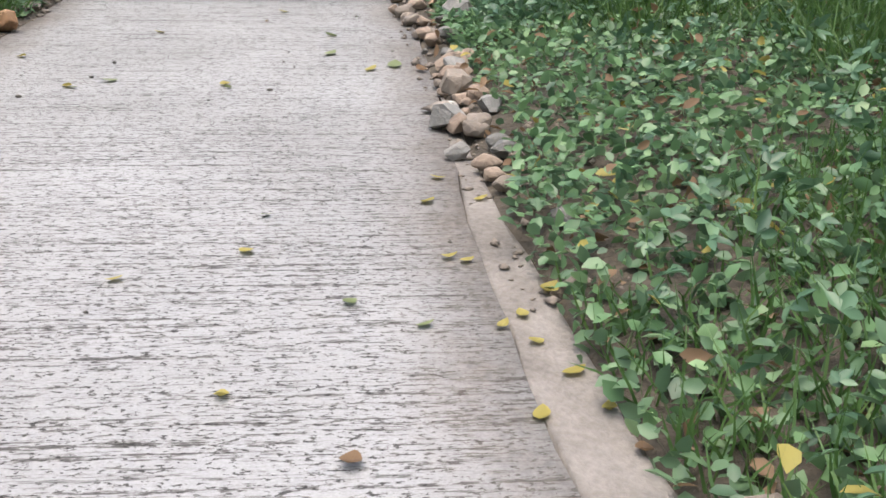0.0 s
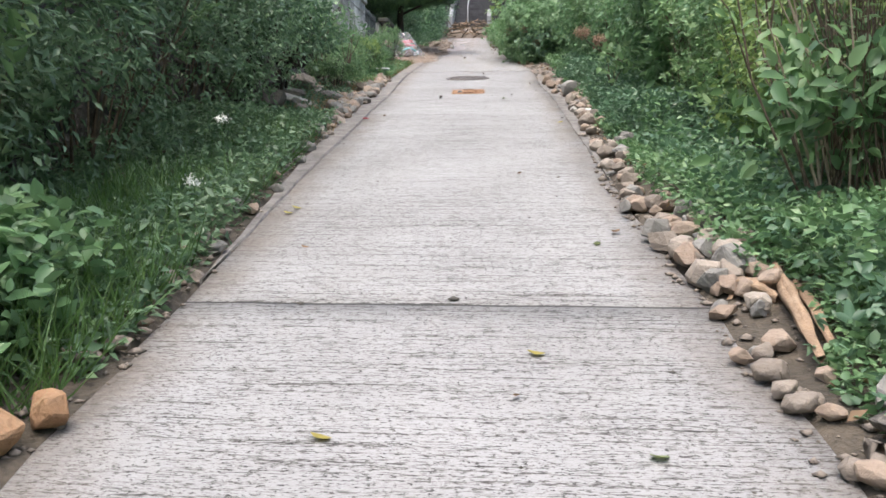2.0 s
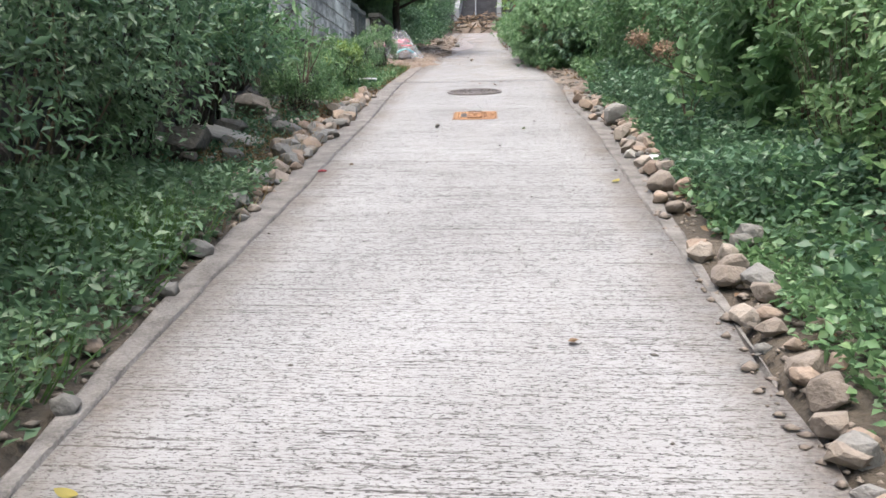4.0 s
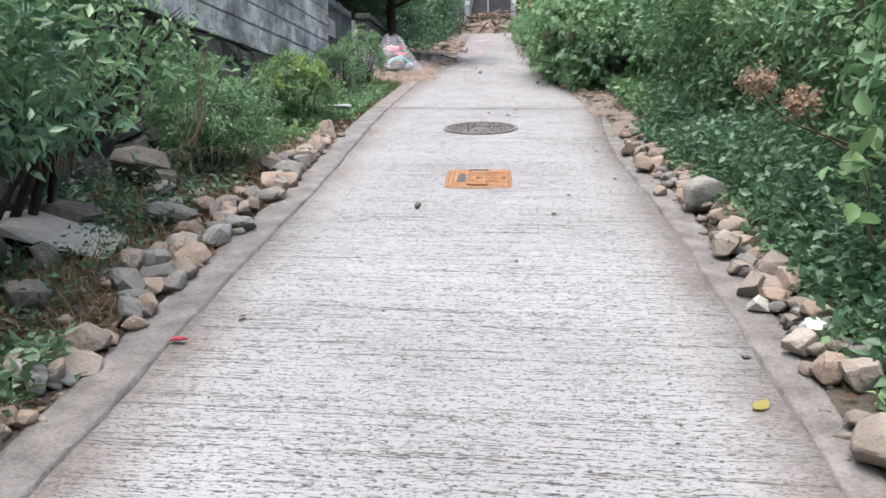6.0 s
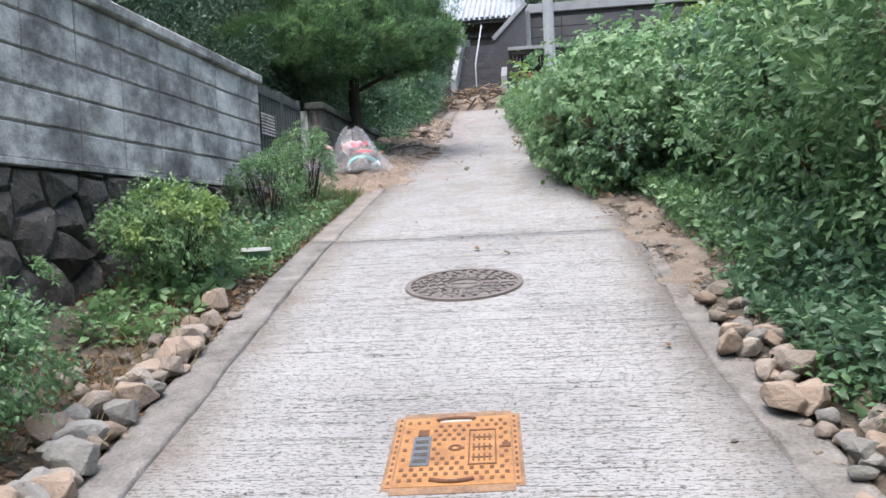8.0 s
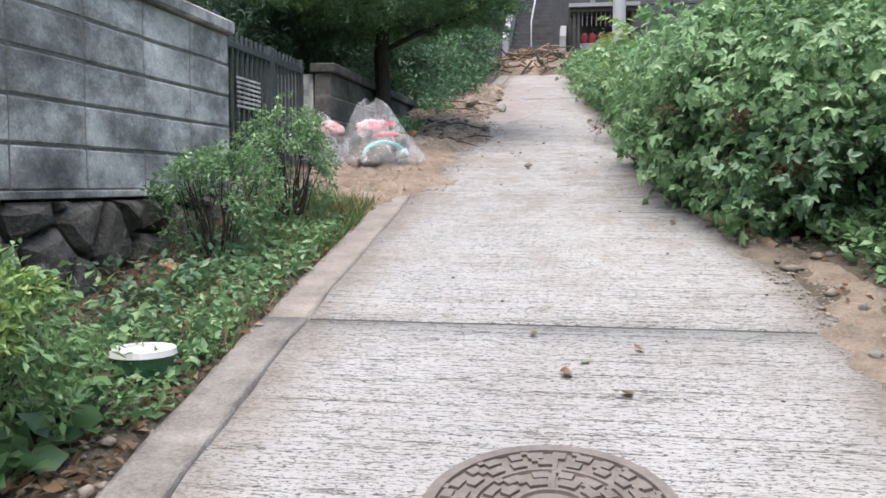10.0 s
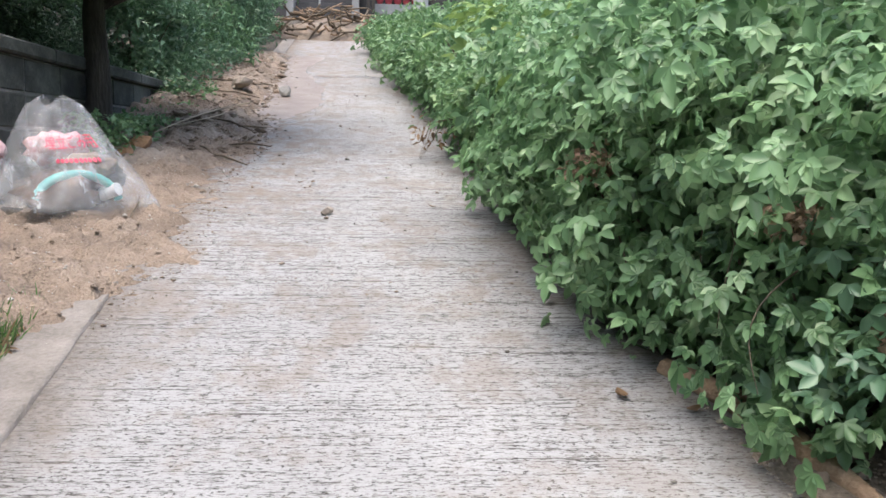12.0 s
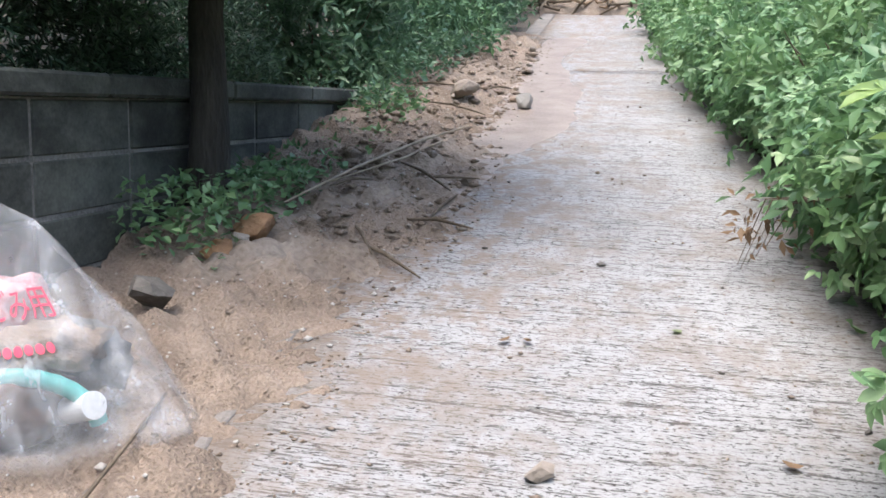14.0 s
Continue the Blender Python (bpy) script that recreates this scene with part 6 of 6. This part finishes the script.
FALLEN = [leaf_template("fallen_leaf", m, c) for m, c in ((M_YLEAF, 0.5), (M_YLEAF, -0.7), (M_DRY, 0.8), (M_GLEAF, 0.4), (M_YLEAF, 1.0))]
FALLEN_LABEL = ("yellow fallen leaf lying on the concrete", "yellow fallen leaf lying on the concrete", "curled brown fallen leaf on the concrete", "green fallen leaf lying on the concrete", "curled yellow fallen leaf on the concrete")
r = random.Random(21)
Y, B, G_, C = 0, 2, 3, 4
for kind, x, y, s in ((Y, -0.45, 2.39, 0.07), (Y, -0.74, 2.24, 0.06), (C, -0.41, 1.74, 0.06), (G_, -0.18, 2.11, 0.06), (G_, -0.01, 2.0, 0.06), (Y, 0.21, 2.04, 0.06), (C, 0.16, 1.99, 0.05), (Y, 0.22, 1.92, 0.06), (Y, 0.19, 1.66, 0.07),
                      (Y, 0.28, 1.8, 0.08), (C, 0.32, 1.67, 0.06), (B, 0.35, 1.54, 0.07), (Y, 0.03, 2.72, 0.08), (Y, 0.07, 2.92, 0.07), (Y, 0.19, 2.74, 0.06), (C, 0.07, 2.34, 0.06), (Y, 0.11, 2.32, 0.06), (C, 0.29, 2.15, 0.09), (B, -0.16, 1.53, 0.08), (G_, -0.43, 2.63, 0.05),
                      (G_, -1.39, 4.03, 0.06), (G_, -0.75, 4.03, 0.06), (Y, -1.29, 5.18, 0.09), (Y, -1.8, 4.6, 0.08), (G_, -1.27, 4.14, 0.1), (Y, -1.42, 4.05, 0.08), (Y, -0.77, 4.08, 0.09), (G_, -0.37, 5.12, 0.1), (G_, -0.35, 4.68, 0.11), (G_, -0.04, 4.43, 0.14), (Y, -0.15, 4.35, 0.1),
                      (Y, -0.69, 5.82, 0.09), (B, 0.08, 4.33, 0.1), (B, -0.75, 5.47, 0.05), (Y, -2.11, 8.05, 0.09), (Y, -2.12, 7.91, 0.1), (B, -0.27, 7.48, 0.09), (G_, -0.38, 7.26, 0.08), (B, -0.79, 9.11, 0.08), (B, -1.83, 7.15, 0.06), (Y, -0.42, 11.89, 0.1),
                      (B, -2.3, 12.51, 0.07), (G_, -1.06, 14.27, 0.07), (B, -0.73, 16.25, 0.06), (B, -1.73, 18.42, 0.09), (G_, -1.66, 18.55, 0.06), (B, -1.52, 18.26, 0.09), (B, -1.46, 18.69, 0.07), (B, -1.87, 18.82, 0.06), (B, -2.38, 23.67, 0.06), (B, -2.31, 23.68, 0.06), (B, -1.61, 23.13, 0.07), (G_, -1.86, 23.85, 0.06), (B, -1.15, 20.85, 0.08), (B, -0.95, 20.75, 0.07)):
    ob = new("fallen_leaf", FALLEN[kind])
    ob.matrix_basis = pose(x, y, float(slope(y)) + 0.008 + 0.004 * (kind == B), TILT_DEG + r.uniform(-8, 8), r.uniform(-10, 10), r.uniform(0, 360)) @ Matrix.Diagonal((0.72 * s, 0.72 * s, 0.72 * s, 1))
    tagged(ob, FALLEN_LABEL[kind], "leaf", "fallen leaves on the path")
rock("dark", -1.87, 14.38, 0.055)
ob = new("red_scrap", mesh_of("red_scrap", crumple((0.03, 0.02, 0.008), 8, 0.6, 2), M_RED))
ob.location = (-2.46, 12.25, float(slope(12.25)) + 0.02)
tagged(ob, "small crumpled red scrap lying on the concrete", "litter")


def chive(x, y, z_top, seed):
    z0 = float(ground_z(x, y))
    h = z_top - z0
    ob = thing("garlic_chive", (x, y, z0), "white-flowered garlic chive on a thin stalk", "flower", "garlic chives")
    rs = rng_of(seed)
    part("stalk", tubes("stalk", [([(0, 0, 0), (0.01, 0.01, h * 0.5), (rs.normal(0, 0.03), 0, h)], (0.004, 0.003, 0.0025))], L_GRASS, 5), L_GRASS, ob)
    f = part("flower_head", crown("flower_head", (0.035, 0.035, 0.025), 110, 0.016, 0.6, M_PETAL, seed, per=5, low=-0.2, rough=0.1, depth=0.4), M_PETAL, ob)
    f.location = (0, 0, h)


for i, (x, y, z) in enumerate(((-2.5, 5.33, 1.95), (-2.5, 5.5, 1.8), (-2.5, 5.93, 1.44), (-2.5, 7.4, 1.9), (-2.75, 8.6, 2.3))):
    chive(x, y, z, 700 + i)
for i, (x, y, z) in enumerate(((-1.16, 21.35, 4.79), (-0.82, 20.45, 4.69), (-0.6, 20.25, 4.42), (-0.12, 13.5, 3.57), (0.08, 13.5, 3.47), (0.9, 8.7, 3.35), (0.32, 16.4, 4.2))):
    ob = thing("dry_hydrangea_head", (x, y, z), "dry brown hydrangea flower head on the bush", "flower head", "dry hydrangea heads")
    part("floret_ball", crown("floret_ball", (0.072, 0.072, 0.052), 300, 0.025, 0.8, M_FLORET, 720 + i, per=4, low=-0.8, rough=0.2, depth=0.5, bough=1), M_FLORET, ob)
    part("stalk", tubes("stalk", [([(0, 0, -0.03), (0.08, 0.06, -0.12), (0.22, 0.14, -0.2), (0.55, 0.3, -0.3)], (0.004, 0.005, 0.006, 0.007))], M_TWIG, 5), M_TWIG, ob)
tub = thing("plant_tub", (-3.25, 18.2, float(ground_z(-3.25, 18.2)) + 0.0), "green tub with a white rim half buried in weeds", "tub")
bm = bmesh.new()
bmesh.ops.create_cone(bm, cap_ends=True, segments=32, radius1=0.09, radius2=0.115, depth=0.12, matrix=Matrix.Translation((0, 0, 0.05)))
part("body", bm, M_POT, tub)
bm = bmesh.new()
ring(bm, 0.085, 0.122, 0.1, 0.122, 32)
part("rim", bm, M_WHITE, tub)
bm = bmesh.new()
bmesh.ops.create_circle(bm, cap_ends=True, segments=32, radius=0.088, matrix=Matrix.Translation((0, 0, 0.114)))
part("lid", bm, M_WHITE, tub)
for x, y, s in ((-0.1, 12.48, 0.06), (-0.25, 11.7, 0.05), (-3.62, 20.05, 0.05)):
    ob = new("plastic_scrap", mesh_of("plastic_scrap", crumple((s, s * 0.8, s * 0.5), int(s * 999), 0.5, 2), M_WHITE))
    ob.location = (x, y, float(ground_z(x, y)) + 0.03)
    tagged(ob, "crumpled white plastic scrap among the stones", "litter")

# ---- the upper lane: pole, stairs, retaining wall, shrine, roof ----
pole = new("utility_pole", tubes("utility_pole", [([(-1.02, 38, 6.9), (-1.03, 38, 10.5), (-1.05, 38, 15.5)], (0.165, 0.15, 0.125))], M_POLE, 20))
tagged(pole, "pale round concrete utility pole", "pole")
stairs = thing("stone_stairs", (-3.35, 42.0, 8.1), "dark stone stairs with a centre handrail", "stairs")
for i in range(13):
    part("step", boxed(-0.74, 0.72, i * 0.29, i * 0.29 + 0.5, i * 0.175 - 0.1, (i + 1) * 0.175, 0.01), M_STEP, stairs)
part("handrail", tubes("handrail", [([(-0.1, 0.0, 0.25), (-0.1, 0.02, 1.0), (-0.06, 3.2, 2.95), (-0.06, 3.5, 2.95)], 0.028)], M_POLE, 8), M_POLE, stairs)
for x in (-0.92, 0.74):
    bm = bmesh.new()
    prof = [(-0.3, -0.2), (-0.3, 0.5), (3.8, 3.0), (3.8, -0.2)]
    a = [bm.verts.new((x, y, z)) for y, z in prof]
    b = [bm.verts.new((x + 0.18, y, z)) for y, z in prof]
    bm.faces.new(a)
    bm.faces.new(b[::-1])
    for i in range(4):
        bm.faces.new((a[i], b[i], b[(i + 1) % 4], a[(i + 1) % 4])[::-1])
    part("cheek_wall", bm, M_FARLIGHT, stairs)
far = tagged(new("wall_north"), "tall dark stained retaining wall of concrete blocks", "wall", kind="structure")
part("core", boxed(-1.75, 16, 43.08, 43.6, 7.9, 10.85), M_MORTAR, far)
fb = bmesh.new()
box(fb, -0.59, 0.59, -0.05, 0.05, -0.165, 0.165)
bmesh.ops.bevel(fb, geom=list(fb.edges), offset=0.012, segments=1, affect="EDGES")
fbm = mesh_of("block", fb, M_FARWALL)
for c in range(8):
    for i in range(15):
        b = part("block", fbm, M_FARWALL, far)
        b.location = (-1.15 + 1.2 * i, 43.05, 8.1 + 0.345 * c)
part("coping", boxed(-1.8, 16, 42.95, 43.65, 10.85, 11.15, 0.02), M_FARLIGHT, far)
part("buttress", boxed(-2.1, -1.6, 42.75, 43.3, 7.9, 10.9, 0.02), M_FARLIGHT, far)
bm = bmesh.new()
prof = [(-2.85, 8.0), (-2.85, 9.92), (-1.75, 11.0), (-1.75, 8.0)]
a = [bm.verts.new((x, 42.35, z)) for x, z in prof]
b = [bm.verts.new((x, 42.6, z)) for x, z in prof]
bm.faces.new(a[::-1])
bm.faces.new(b)
for i in range(4):
    bm.faces.new((a[i], b[i], b[(i + 1) % 4], a[(i + 1) % 4]))
part("ramp_wall", bm, M_FARWALL, far)
rail = part("ramp_coping", boxed(-0.8, 0.8, 42.28, 42.66, -0.07, 0.07, 0.01), M_FARLIGHT, far)
rail.matrix_basis = pose(-2.28, 0, 10.5, 0, -44.5, 0)
part("terrace", boxed(-1.75, 16, 43.6, 70, 10.5, 11.0), M_SOIL, far)
part("terrace", boxed(-30, -4.3, 43.0, 70, 7.5, 10.4), M_FARWALL, far)
part("terrace", boxed(-4.3, -1.75, 45.8, 70, 9.5, 10.4), M_SOIL, far)
shrine = thing("roadside_shrine", (-1.35, 42.0, 8.1), "small wooden roadside shelter with red cloths inside", "shelter")
part("roof", boxed(-1.0, 1.0, -0.5, 0.6, 1.27, 1.38, 0.01), M_FARLIGHT, shrine)
part("eave", boxed(-0.95, 0.95, -0.42, 0.5, 1.14, 1.265, 0.005), M_TIMBER, shrine)
for x in (-0.84, -0.72, 0.8):
    part("post", boxed(x - 0.04, x + 0.04, -0.38, -0.3, -0.2, 1.14, 0.005), M_TIMBER, shrine)
part("back_wall", boxed(-0.85, 0.85, 0.4, 0.46, -0.2, 1.14), M_TIMBER, shrine)
part("shelf", boxed(-0.68, 0.76, -0.15, 0.4, -0.2, 0.3, 0.01), M_FARLIGHT, shrine)
for k in range(6):
    part("red_cloth", crumple((0.1, 0.06, 0.17), 40 + k, 0.2, 2), M_RED, shrine).location = (-0.55 + 0.23 * k, 0.0, 0.46)
for k in range(9):
    part("lattice_bar", boxed(-0.62 + 0.13 * k, -0.6 + 0.13 * k, -0.34, -0.32, 0.75, 1.14), M_FARLIGHT, shrine)
house = thing("temple_gate_house", (-4.6, 49.0, 10.4), "old dark timber house with silver-grey tiled roof", "house")
part("wall", boxed(-3.2, 2.1, 0.6, 5.0, 0, 1.75), M_TIMBER, house)
part("beam", boxed(-3.4, 2.3, 0.45, 0.6, 1.1, 1.25), M_TIMBER, house)
roof = part("roof", boxed(-3.9, 2.7, -0.1, 0.0, 1.55, 1.7), M_TIMBER, house)
for k in range(30):
    x = -3.85 + 0.22 * k
    part("roof_tile", tubes("roof_tile", [([(x, -0.2, 1.72), (x, 2.0, 2.75), (x, 3.0, 3.3)], 0.075)], M_TILE, 8), M_TILE, roof)
bm = bmesh.new()
v = [bm.verts.new(c) for c in ((-3.95, -0.2, 1.68), (2.7, -0.2, 1.68), (2.7, 3.0, 3.28), (-3.95, 3.0, 3.28), (-3.95, 6.2, 1.68), (2.7, 6.2, 1.68))]
bm.faces.new((v[0], v[1], v[2], v[3]))
bm.faces.new((v[3], v[2], v[5], v[4]))
part("roof_bed", bm, M_TILE, roof)
part("window", boxed(-1.2, 0.4, 0.55, 0.595, 0.55, 1.05), M_FARLIGHT, house)
for i, (x, y, r_) in enumerate(((0, 52, (3, 3, 3)), (6, 50, (4, 3, 3)), (12, 49, (4, 3, 3)), (-10, 50, (3, 4, 4)), (-2, 60, (6, 4, 6)))):
    shrub(x, y, r_, 4500, 0.35, L_DARK, 800 + i, "dark garden trees above the retaining wall", 0.5, "tree", "tree", z=10.6, twigs=8, thick=0.08, low=-0.9)
hill = sheet("backdrop", np.linspace(-260, 260, 90), np.linspace(-200, 320, 90), lambda x, y: -6 + np.clip(np.hypot(x, y - 20) - 75, 0, None) ** 0.85 * 1.1 + 2.5 * np.sin(0.21 * x) * np.sin(0.17 * y), L_DARK)
tagged(new("backdrop", hill), "wooded hillsides around the valley", "hill", kind="structure")
